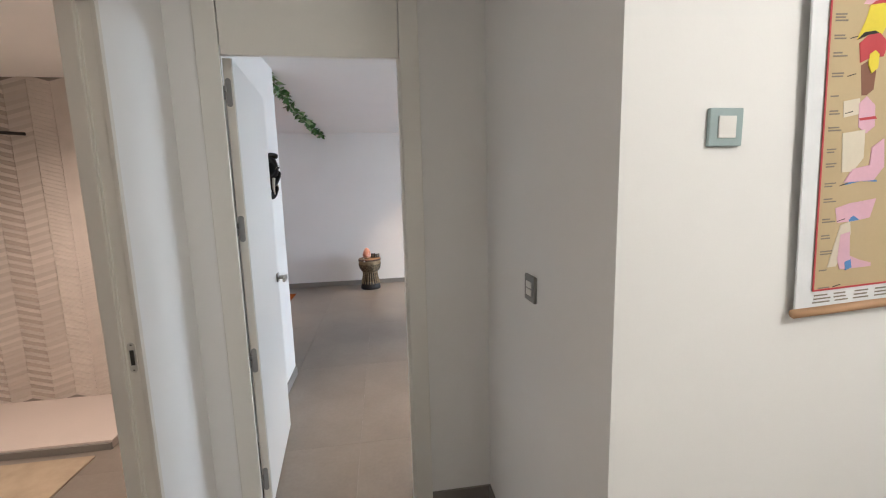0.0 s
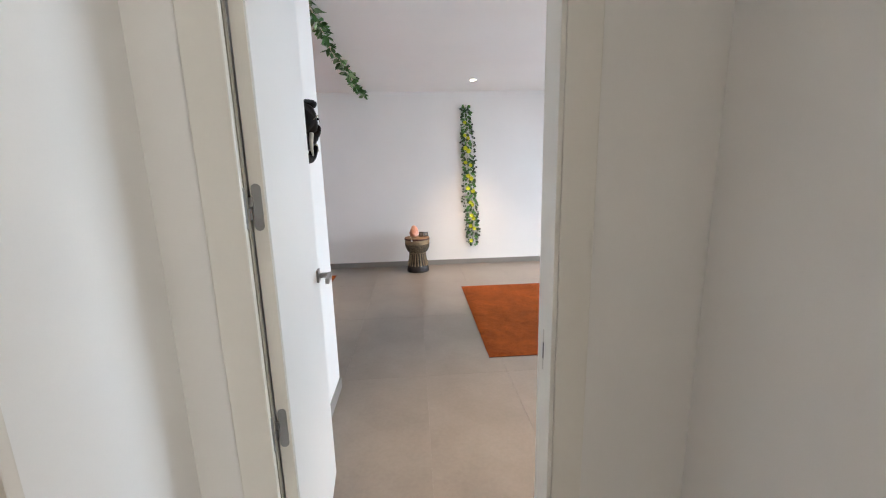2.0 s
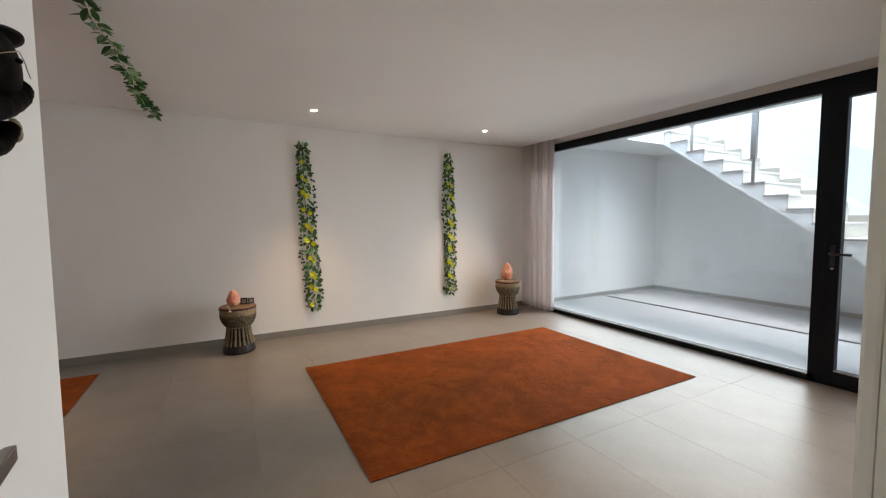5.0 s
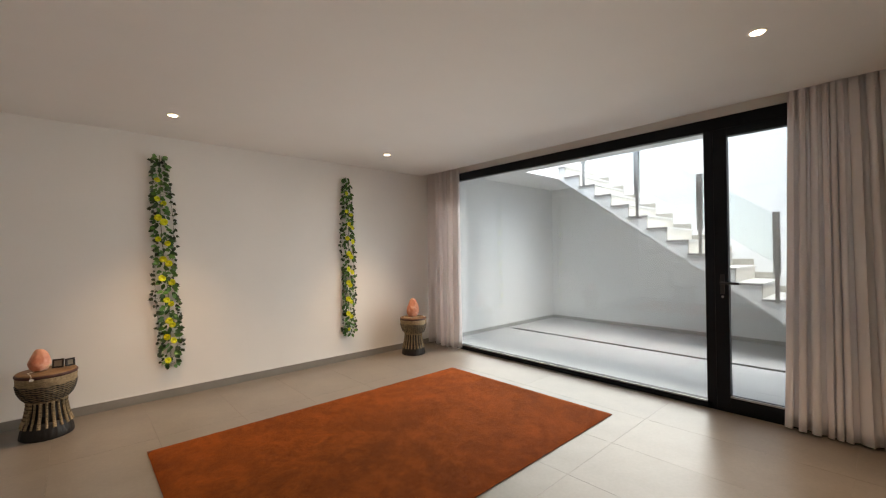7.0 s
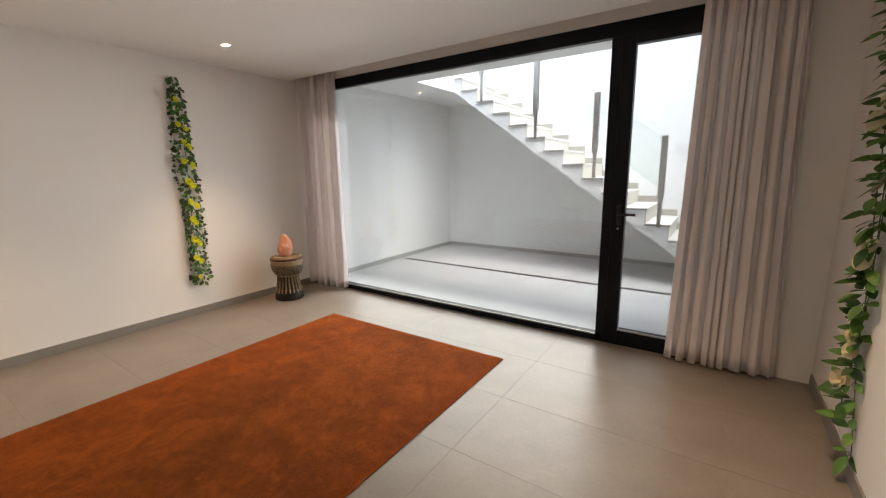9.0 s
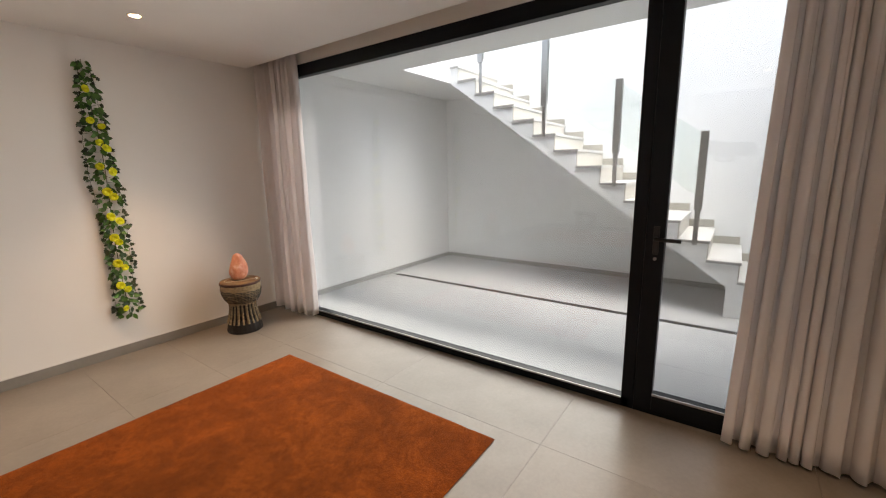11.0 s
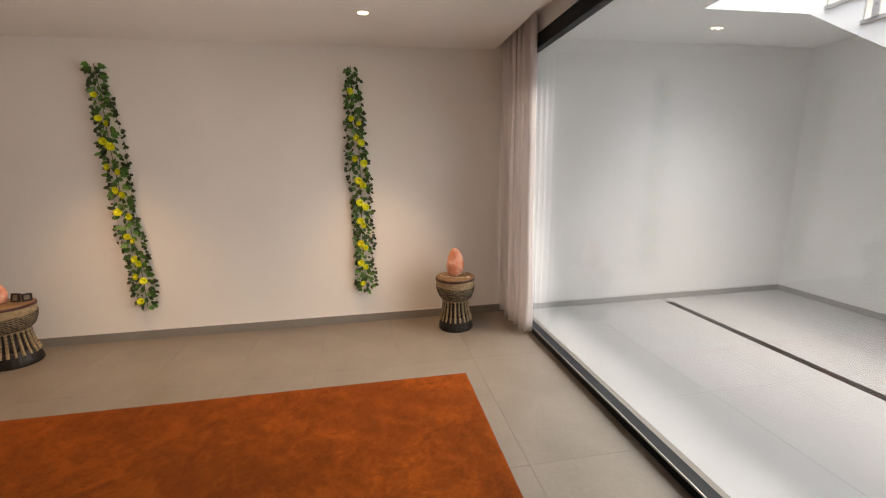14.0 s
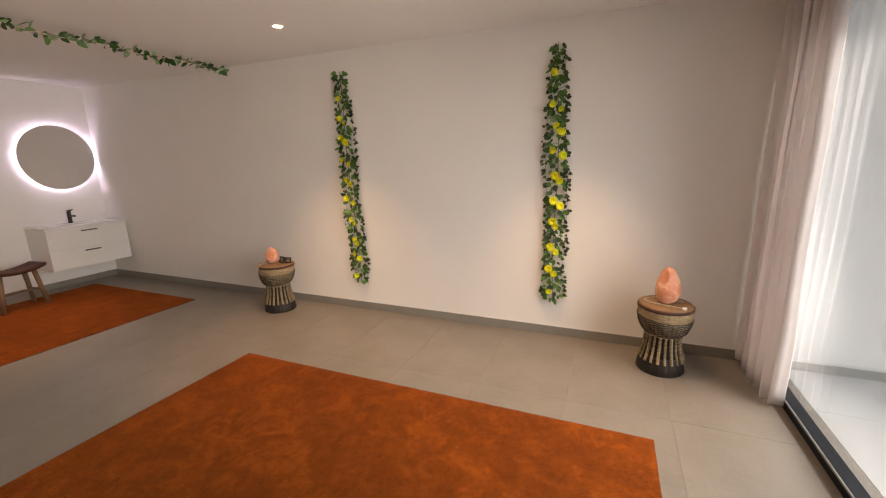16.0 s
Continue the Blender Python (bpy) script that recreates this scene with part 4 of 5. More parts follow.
def elephant():
    bm = bmesh.new()
    skull = [(3.02, 1.775), (3.09, 1.785), (3.18, 1.800), (3.26, 1.815), (3.33, 1.800), (3.365, 1.765), (3.385, 1.73), (3.375, 1.685), (3.335, 1.640), (3.26, 1.628), (3.16, 1.642), (3.08, 1.640), (3.01, 1.66), (2.98, 1.715)]
    carved(bm, skull, (3.20, 1.72), 0.074)
    ear = [(2.78, 1.70), (2.82, 1.78), (2.92, 1.795), (3.02, 1.785), (3.09, 1.76), (3.10, 1.69), (3.06, 1.635), (3.00, 1.605), (2.92, 1.59), (2.83, 1.62)]
    carved(bm, ear, (2.95, 1.70), 0.060)
    knob = [(3.20, 1.80), (3.28, 1.828), (3.36, 1.843), (3.40, 1.835), (3.395, 1.808), (3.34, 1.785), (3.25, 1.78)]
    carved(bm, knob, (3.31, 1.81), 0.060)
    trunk = smooth_path([(0.034, 3.33, 1.69), (0.036, 3.295, 1.660), (0.037, 3.215, 1.622), (0.036, 3.11, 1.594), (0.035, 3.04, 1.562), (0.035, 3.055, 1.534), (0.036, 3.13, 1.524), (0.037, 3.20, 1.530), (0.038, 3.245, 1.558), (0.039, 3.272, 1.586)], 6)
    n = len(trunk)
    tube(trunk, [(0.036 - 0.015 * min(1, 1.5 * i / (n - 1))) * (1 + 0.025 * math.sin(2.1 * i)) for i in range(n)], 14, bm)
    carved(bm, [(3.268, 1.606), (3.288, 1.612), (3.290, 1.585), (3.302, 1.560), (3.276, 1.555), (3.258, 1.575)], (3.278, 1.582), 0.020, 2, 0.040, 4)
    for dx, dy, dz in ((0.026, -0.125, -0.008),):
        tk = smooth_path([(0.050 + dx, 3.205 + dy, 1.650 + dz), (0.052 + dx, 3.180 + dy, 1.612 + dz), (0.054 + dx, 3.170 + dy, 1.580 + dz), (0.055 + dx, 3.185 + dy, 1.546 + dz)], 5)
        k = len(tk)
        tube(tk, [0.0105 - 0.007 * (i / (k - 1)) ** 2 for i in range(k)], 10, bm, 1)
    tube(smooth_path([(0.078, 3.125, 1.710), (0.086, 3.165, 1.728), (0.087, 3.20, 1.739), (0.080, 3.25, 1.730), (0.074, 3.30, 1.712)], 4), 0.0011, 5, bm, 2)
    blob(bm, (0.084, 3.205, 1.722), (0.006, 0.012, 0.006), (0, 0, 0), 2, 0)
    for k in range(9):
        blob(bm, (0.058 + 0.004 * math.sin(2 * k), 2.965 + 0.008 * math.sin(1.7 * k), 1.755 - 0.015 * k), (0.007, 0.014, 0.012), (20 * k, 0, 0), 2, 2)
    for v in bm.verts:
        v.co += 0.0016 * noise.noise_vector(v.co * 26)
        v.co.x = max(v.co.x, 0.001)
    bmesh.ops.recalc_face_normals(bm, faces=bm.faces[:])
    ob = part("elephant_head", bm, [M_ELE, M_TUSK, M_GOLD], None, "", True)
    ob.location = (STUBX, -0.025, 0)
    tagged(ob, "carved black wooden elephant head with pale tusks hung on the wall", "wall carving")


elephant()


# ---- hall door, frame and hardware ----
def hall_door():
    f = thing("door_1", "white lacquered door frame with a tall panel above", "door frame", kind="structure")
    y0, y1 = HY - 0.012, SY + 0.012
    sx = DX0 + 0.042
    part("casing", boxed(sx - 0.086, sx, y0, HY, 0, CEIL - 0.002, bevel=0.004), M_FRAME, f)
    part("casing", boxed(DX1, DX1 + 0.08, y0, HY, 0, CEIL - 0.002, bevel=0.003), M_FRAME, f)
    part("over_panel", boxed(sx + 0.004, DX1 - 0.004, HY - 0.008, HY + 0.008, DTOP, CEIL - 0.002, bevel=0.002), M_FRAME, f)
    part("jamb", boxed(DX0 - 0.02, DX0, HY, SY, 0, HEAD + 0.02, bevel=0.002), M_FRAME, f)
    part("jamb", boxed(DX1, DX1 + 0.02, HY, SY, 0, HEAD + 0.02, bevel=0.002), M_FRAME, f)
    part("head_jamb", boxed(DX0, DX1, HY + 0.009, SY, HEAD, HEAD + 0.02, bevel=0.002), M_FRAME, f)
    part("stop_bead", boxed(DX1 - 0.012, DX1 - 0.0005, y0 + 0.001, 1.955, 0, DTOP - 0.001, bevel=0.002), M_FRAME, f)
    part("room_casing", boxed(DX1, DX1 + 0.08, SY, y1, 0, HEAD + 0.08, bevel=0.003), M_FRAME, f)
    part("room_casing", boxed(DX0 - 0.08, DX0, SY, y1, 0, HEAD + 0.08, bevel=0.003), M_FRAME, f)
    part("room_casing", boxed(DX0, DX1, SY, y1, HEAD, HEAD + 0.08, bevel=0.003), M_FRAME, f)
    part("strike_plate", boxed(DX1 - 0.003, DX1 + 0.001, 1.968, 1.992, 0.93, 1.045, bevel=0.0012), M_STRIKE, f)
    # brown strip puts the shade of the hinge gap into colour
    part("gap_shade_strip", boxed(DX0 + 0.0002, DX0 + 0.0035, 2.014, 2.028, 0, HEAD - 0.001), M_GAPSHADE, f, "brown strip painting the shade in the hinge gap")
    part("latch_hole", boxed(DX1 - 0.0045, DX1 - 0.0025, 1.975, 1.985, 0.965, 1.01), M_GAP, f)
    d = thing("hall_door", "flush white lacquered door standing wide open", "door", pose(DX0, 2.036, 0, 0, 0, 5.5))
    part("leaf", boxed(0.004, 0.044, 0.004, 0.735, 0.010, HEAD - 0.006, bevel=0.003), M_LACQ, d)
    part("edge_band", boxed(0.006, 0.039, 0.0005, 0.0045, 0.012, HEAD - 0.008, bevel=0.001), M_CREAM, d, "cream edge strip")
    for z in (0.165, 0.77, 1.385, 1.965):
        cap = [(0.021 + 0.0115 * math.cos(a), 0.047 + 0.0115 * math.sin(a)) for a in (math.pi * k / 8 for k in range(9))]
        cap = [(u, z + v) for u, v in cap] + [(2 * 0.021 - u, z - v) for u, v in cap]
        h = part("hinge", prism(cap, 1, -0.003, 0.0), M_NICKEL, d)
        kn = lathe([(0.0060, z - 0.030), (0.0070, z - 0.028), (0.0070, z - 0.002), (0.0060, z)], 12)
        bmesh.ops.translate(kn, vec=(0.001, -0.008, 0), verts=kn.verts[:])
        part("knuckle", kn, M_NICKEL, h)
        part("bridge", boxed(-0.005, 0.013, -0.010, -0.002, z + 0.001, z + 0.026, bevel=0.002), M_NICKEL, h)
        part("frame_flap", boxed(-0.002, 0.001, -0.034, -0.008, z - 0.05, z + 0.05, bevel=0.001), M_NICKEL, h)
    ro = part("handle", boxed(0.044, 0.054, 0.655, 0.707, 1.000, 1.052, bevel=0.002), M_NICKEL, d, "square satin lever handle")
    lv = boxed(0.054, 0.099, 0.671, 0.691, 1.016, 1.036, bevel=0.002)
    box(lv, 0.089, 0.104, 0.575, 0.692, 1.014, 1.038, 0.003)
    part("lever", lv, M_NICKEL, ro)


hall_door()


def bath_frame():
    f = thing("door_2", "cream lacquered bathroom door frame", "door frame", pose(0, 0.016, 0), kind="structure")
    part("jamb", boxed(BX - 0.092, BX + 0.004, 1.488, 1.51, 0, 2.115, bevel=0.003), M_CREAM, f)
    part("jamb", boxed(BX - 0.092, BX + 0.004, 0.69, 0.712, 0, 2.115, bevel=0.003), M_CREAM, f)
    part("head_jamb", boxed(BX - 0.092, BX + 0.004, 0.712, 1.488, 2.09, 2.115, bevel=0.003), M_CREAM, f)
    part("stop_bead", boxed(BX - 0.092, BX - 0.045, 1.474, 1.488, 0, 2.09, bevel=0.003), M_CREAM, f)
    part("edge_bead", boxed(BX - 0.0445, BX - 0.040, 1.481, 1.4885, 0, 2.09, bevel=0.0015), M_CREAM, f)
    part("edge_bead", boxed(BX - 0.006, BX + 0.008, 1.484, 1.4885, 0, 2.09, bevel=0.0015), M_CREAM, f)
    rim = [(BX - 0.023 + 0.0115 * math.cos(q), 1.064 + 0.0115 * math.sin(q)) for q in (math.pi * k / 8 for k in range(9))]
    rim += [(2 * (BX - 0.023) - u, 2 * 1.025 - v) for u, v in rim]
    sp = part("strike_plate", prism(rim, 1, 1.485, 1.4885), M_STRIKE, f, "rounded steel strike plate")
    for z in (0.983, 1.067):
        part("screw", boxed(BX - 0.0255, BX - 0.0205, 1.4843, 1.4852, z - 0.0025, z + 0.0025, bevel=0.0004), M_GAP, sp)
    part("latch_hole", boxed(BX - 0.029, BX - 0.017, 1.4838, 1.4865, 1.0, 1.05), M_GAP, sp)


bath_frame()


# ---- switches ----
def switch(label, m, mat, keys, half=0.043):
    t = thing("light_switch", label, "switch", m, group="wall switches")
    part("plate", boxed(-half, half, 0, 0.010, -half, half, bevel=0.003), mat, t)
    for x0, x1, z0, z1 in keys:
        part("rocker", boxed(x0, x1, 0.010, 0.0135, z0, z1, bevel=0.0015), M_KEY, t, "cream rocker")


switch("grey light switch with two cream rockers on the recess wall", pose(AX, 1.36, 1.207, 0, 0, 90), M_SWITCH, [(-0.021, 0.021, 0.002, 0.023), (-0.021, 0.021, -0.023, -0.002)])
switch("pale blue-grey light switch with one cream rocker on the hall wall", pose(0.697, AY, 1.641, 0, 0, 180), M_SWITCH2, [(-0.020, 0.020, -0.022, 0.022)], 0.038)


# ---- wall chart in the hall ----
def wall_chart():
    t = thing("wall_chart", "rolled wall chart in a clear sleeve with coloured drawings and captions", "wall chart", pose(0.897, AY - 0.018, 1.232, 0, -2.6, 0))
    w, h = 0.62, 0.92
    part("sleeve", boxed(-0.005, w, -0.002, 0.002, 0.012, h), M_FILM, t, "glossy clear plastic margin")
    part("sheet", boxed(0.035, w - 0.035, -0.0045, -0.0025, 0.055, h - 0.03), M_PAPER, t, "tan printed paper")
    for k, (x0, x1, z0, z1) in enumerate(((0.033, 0.037, 0.055, h - 0.03), (0.033, w - 0.033, 0.052, 0.056))):
        part("red_border", boxed(x0, x1, -0.0055, -0.0046, z0, z1), M_RED, t)
    part("bottom_rod", tube([(-0.012, -0.004, 0.006), (w + 0.012, -0.004, 0.006)], 0.010, 14), M_ROD, t, "light wooden rod", True)
    shapes = [(M_PINK, [(0.112, 0.643), (0.139, 0.676), (0.176, 0.689), (0.209, 0.689), (0.211, 0.654), (0.163, 0.649), (0.125, 0.643)]),
              (M_RED, [(0.123, 0.638), (0.141, 0.649), (0.165, 0.653), (0.165, 0.645), (0.141, 0.642)]),
              (M_YEL, [(0.128, 0.641), (0.165, 0.645), (0.17, 0.6), (0.161, 0.584), (0.113, 0.584), (0.1, 0.574), (0.119, 0.611)]),
              (M_INK, [(0.1, 0.574), (0.118, 0.589), (0.144, 0.592), (0.161, 0.584), (0.129, 0.584)]),
              (M_RED, [(0.108, 0.568), (0.129, 0.584), (0.156, 0.587), (0.178, 0.568), (0.169, 0.541), (0.142, 0.541), (0.113, 0.53)]),
              (M_YEL, [(0.134, 0.546), (0.147, 0.554), (0.158, 0.546), (0.157, 0.519), (0.142, 0.508), (0.133, 0.525)]),
              (M_BROWN, [(0.116, 0.525), (0.132, 0.533), (0.155, 0.514), (0.152, 0.476), (0.136, 0.465), (0.123, 0.465)]),
              (M_PALE, [(0.08, 0.455), (0.12, 0.46), (0.122, 0.428), (0.082, 0.422)]),
              (M_PINK, [(0.118, 0.449), (0.136, 0.463), (0.159, 0.444), (0.162, 0.401), (0.141, 0.387), (0.121, 0.401)]),
              (M_RED, [(0.12, 0.419), (0.161, 0.422), (0.166, 0.416), (0.123, 0.414)]),
              (M_PALE, [(0.082, 0.39), (0.138, 0.395), (0.139, 0.336), (0.114, 0.309), (0.087, 0.309)]),
              (M_PINK, [(0.094, 0.287), (0.113, 0.314), (0.156, 0.32), (0.159, 0.357), (0.188, 0.374), (0.194, 0.314), (0.169, 0.287)]),
              (M_BLUE, [(0.096, 0.284), (0.136, 0.293), (0.18, 0.287), (0.18, 0.283), (0.137, 0.287), (0.099, 0.281)]),
              (M_PINK, [(0.078, 0.233), (0.113, 0.241), (0.182, 0.247), (0.169, 0.206), (0.126, 0.201), (0.085, 0.201)]),
              (M_BLUE, [(0.115, 0.206), (0.125, 0.214), (0.142, 0.203), (0.115, 0.201)]),
              (M_PALE, [(0.067, 0.104), (0.094, 0.195), (0.118, 0.201), (0.122, 0.174), (0.089, 0.104)]),
              (M_PINK, [(0.091, 0.12), (0.095, 0.174), (0.119, 0.179), (0.123, 0.125), (0.148, 0.114), (0.181, 0.104), (0.181, 0.096), (0.1, 0.096)]),
              (M_BLUE, [(0.11, 0.112), (0.126, 0.117), (0.13, 0.098), (0.114, 0.093)])]
    for i, (m, pts) in enumerate(shapes):
        part("printed_shape", prism(pts, 1, -0.0048 - 0.0003 * (i % 6), -0.0044), m, t)
    rnd = random.Random(4)
    for k in range(17):
        z = 0.06 + 0.037 * k + rnd.uniform(-0.006, 0.006)
        for q in range(rnd.choice((1, 2, 2, 3))):
            ln = rnd.uniform(0.018, 0.034)
            part("caption_bar", boxed(0.047, 0.047 + ln, -0.0052, -0.0044, z + 0.006 * q, z + 0.006 * q + 0.0028), M_GREY, t)
        if k % 2 == 0:
            part("leader_line", prism([(0.085, z), (0.085, z + 0.0018), (0.105, z + 0.006), (0.105, z + 0.0042)], 1, -0.0052, -0.0044), M_INK, t)
    for k in range(30):
        z = 0.040 - 0.008 * (k % 3)
        x = 0.037 + 0.018 * (k // 3 * 3) + rnd.uniform(0, 0.006)
        part("caption_bar", boxed(x, x + rnd.uniform(0.03, 0.046), -0.0032, -0.0024, z, z + 0.003), M_GREY, t)


wall_chart()


# ---- ink drawing on the south wall ----
def ink_sheet():
    t = thing("ink_drawing", "cream paper hanging with black ink brush marks", "wall hanging", pose(1.66, SY + 0.012, 0.42))
    w, h = 0.84, 1.5
    part("sheet", boxed(0, w, -0.003, 0.003, 0, h), M_CREAMP, t)
    rnd = random.Random(12)
    for k in range(26):
        x, z = rnd.uniform(0.05, w - 0.07), rnd.uniform(0.06, h - 0.1)
        pts = [(x, 0.004, z)]
        for _ in range(4):
            pts.append((min(w - 0.03, max(0.02, pts[-1][0] + rnd.uniform(-0.03, 0.03))), 0.004, pts[-1][2] + rnd.uniform(-0.015, 0.05)))
        part("ink_mark", tube(smooth_path(pts, 3), [0.0035 * rnd.uniform(0.4, 1.3) for _ in range(13)], 5), M_INK, t)
    for x in (w - 0.06, w - 0.16):
        part("ink_mark", tube(smooth_path([(x, 0.004, 0.12), (x - 0.01, 0.004, 0.2), (x + 0.02, 0.004, 0.3), (x + 0.015, 0.004, 0.5), (x + 0.03, 0.004, 0.56)], 4), 0.004, 5), M_INK, t)


ink_sheet()


# ---- vanity corner ----
def vanity():
    x0, x1, y0, y1 = WX + 0.002, WX + 0.45, 6.12, 6.975
    t = thing("vanity_unit", "white wall-hung vanity with two drawers and dark pulls", "vanity")
    part("body", boxed(x0, x1 - 0.02, y0 + 0.004, y1 - 0.004, 0.30, 0.785, bevel=0.002), M_LACQ, t)
    for z0, z1 in ((0.30, 0.535), (0.541, 0.782)):
        d = part("drawer", boxed(x1 - 0.019, x1, y0 + 0.002, y1 - 0.002, z0, z1, bevel=0.002), M_LACQ, t)
        c = (y0 + y1) / 2
        part("pull", boxed(x1, x1 + 0.016, c - 0.085, c + 0.085, z1 - 0.05, z1 - 0.037, bevel=0.003), M_BLACK, d, "slim black pull")
    b = thing("wash_basin", "white ceramic basin top on the vanity", "basin")
    bm = boxed(x0, x1 + 0.008, y0 - 0.003, y1, 0.787, 0.805, bevel=0.003)
    part("slab", bm, M_CERAM, b)
    c = (y0 + y1) / 2
    rim = bmesh.new()
    for q in ((x0 + 0.13, x0 + 0.14, c - 0.24, c + 0.24), (x0 + 0.40, x0 + 0.41, c - 0.24, c + 0.24), (x0 + 0.14, x0 + 0.40, c - 0.24, c - 0.23), (x0 + 0.14, x0 + 0.40, c + 0.23, c + 0.24)):
        box(rim, *q, 0.805, 0.809, 0.0015)
    part("bowl_rim", rim, M_CERAM, b)
    part("drain_cap", boxed(x0 + 0.25, x0 + 0.29, c - 0.02, c + 0.02, 0.805, 0.809, bevel=0.002), M_NICKEL, b)
    f = thing("basin_tap", "matt black single-lever basin tap", "tap", pose(x0 + 0.085, c + 0.0, 0.805))
    part("body", lathe([(0.026, 0), (0.026, 0.006), (0.021, 0.01), (0.021, 0.145), (0.019, 0.15)], 24), M_BLACK, f, "", True)
    part("spout", boxed(0.0, 0.125, -0.013, 0.013, 0.085, 0.105, bevel=0.005), M_BLACK, f)
    part("lever", tube([(-0.01, 0, 0.152), (0.05, 0, 0.165), (0.10, 0, 0.175)], [0.012, 0.009, 0.006], 10), M_BLACK, f, "", True)
    m = thing("round_mirror", "large round backlit mirror, its light on", "mirror", pose(WX, 6.58, 1.62, 0, 90, 0))
    part("glass", lathe([(0.385, 0.045), (0.388, 0.047), (0.388, 0.049), (0.386, 0.051)], 96), M_MIRROR, m, "silvered glass disc")
    part("back_box", lathe([(0.33, 0.001), (0.33, 0.0445)], 64), M_KEY, m)
    part("light_band", lathe([(0.334, 0.012), (0.338, 0.014), (0.338, 0.036), (0.334, 0.038)], 96), M_LED, m, "glowing cool white strip")


vanity()


def stool(x, y, turn):
    t = thing("stool", "low rustic wooden stool with a curved dark seat", "stool", pose(x, y, 0.0125, 0, 0, turn))
    bm = bmesh.new()
    n = 14
    top, low = [], []
    for i in range(n + 1):
        u = -0.25 + 0.5 * i / n
        z = 0.42 + 0.30 * u * u * 2.2
        top.append([bm.verts.new((u, v, z)) for v in (-0.13, -0.07, 0.07, 0.13)])
        low.append([bm.verts.new((u, v, z - 0.035)) for v in (-0.12, -0.07, 0.07, 0.12)])
    for i in range(n):
        for k in range(3):
            bm.faces.new((top[i][k], top[i + 1][k], top[i + 1][k + 1], top[i][k + 1]))
            bm.faces.new((low[i][k], low[i][k + 1], low[i + 1][k + 1], low[i + 1][k]))
        bm.faces.new((top[i][0], low[i][0], low[i + 1][0], top[i + 1][0]))
        bm.faces.new((top[i][3], top[i + 1][3], low[i + 1][3], low[i][3]))
    for e in (0, n):
        for k in range(3):
            bm.faces.new((top[e][k], top[e][k + 1], low[e][k + 1], low[e][k]))
    part("seat", bm, M_RIM, t, "dark curved seat", True)
    for sx in (-1, 1):
        for sy in (-1, 1):
            part("leg", tube([(sx * 0.15, sy * 0.075, 0.40), (sx * 0.20, sy * 0.105, 0.0)], [0.024, 0.021], 10), M_WOOD, t, "", True)
        part("stretcher", tube([(sx * 0.178, -0.09, 0.17), (sx * 0.178, 0.09, 0.17)], 0.013, 8), M_WOOD, t, "", True)
    part("rail", tube([(-0.178, 0, 0.17), (0.178, 0, 0.17)], 0.013, 8), M_WOOD, t, "", True)


stool(-2.95, 5.72, 100)


# ---- bathroom glimpse ----
def bathroom():
    t = thing("shower_tray", "low pale stone shower tray with a grey front edge", "shower tray")
    part("tray", boxed(-2.94, -1.72, 2.74, BY - 0.002, 0.0, 0.055, bevel=0.006), M_TRAY, t)
    part("edge_strip", boxed(-2.94, -1.72, 2.722, 2.738, 0.0, 0.045, bevel=0.002), M_BASE, t, "grey tile edge")
    m = thing("bath_mat", "tan textured bath mat on the grey floor", "bath mat")
    part("mat_top", boxed(-2.6, -1.77, 2.15, 2.66, 0.0, 0.012, bevel=0.005), M_MATT, m)
    s = thing("shower_rail", "slim matt black shower rail on the tiled wall", "shower rail")
    part("rail", tube([(-2.9, BY - 0.07, 2.02), (-2.36, BY - 0.07, 1.985)], 0.011, 10), M_BLACK, s, "", True)
    part("bracket", tube([(-2.6, BY - 0.07, 2.00), (-2.6, BY - 0.02, 2.00)], 0.009, 8), M_BLACK, s)


bathroom()


# ---- patio: stairs, rail posts, drain, hedge ----
RUN, RISE, Y3 = 0.2652, 0.187, 2.845
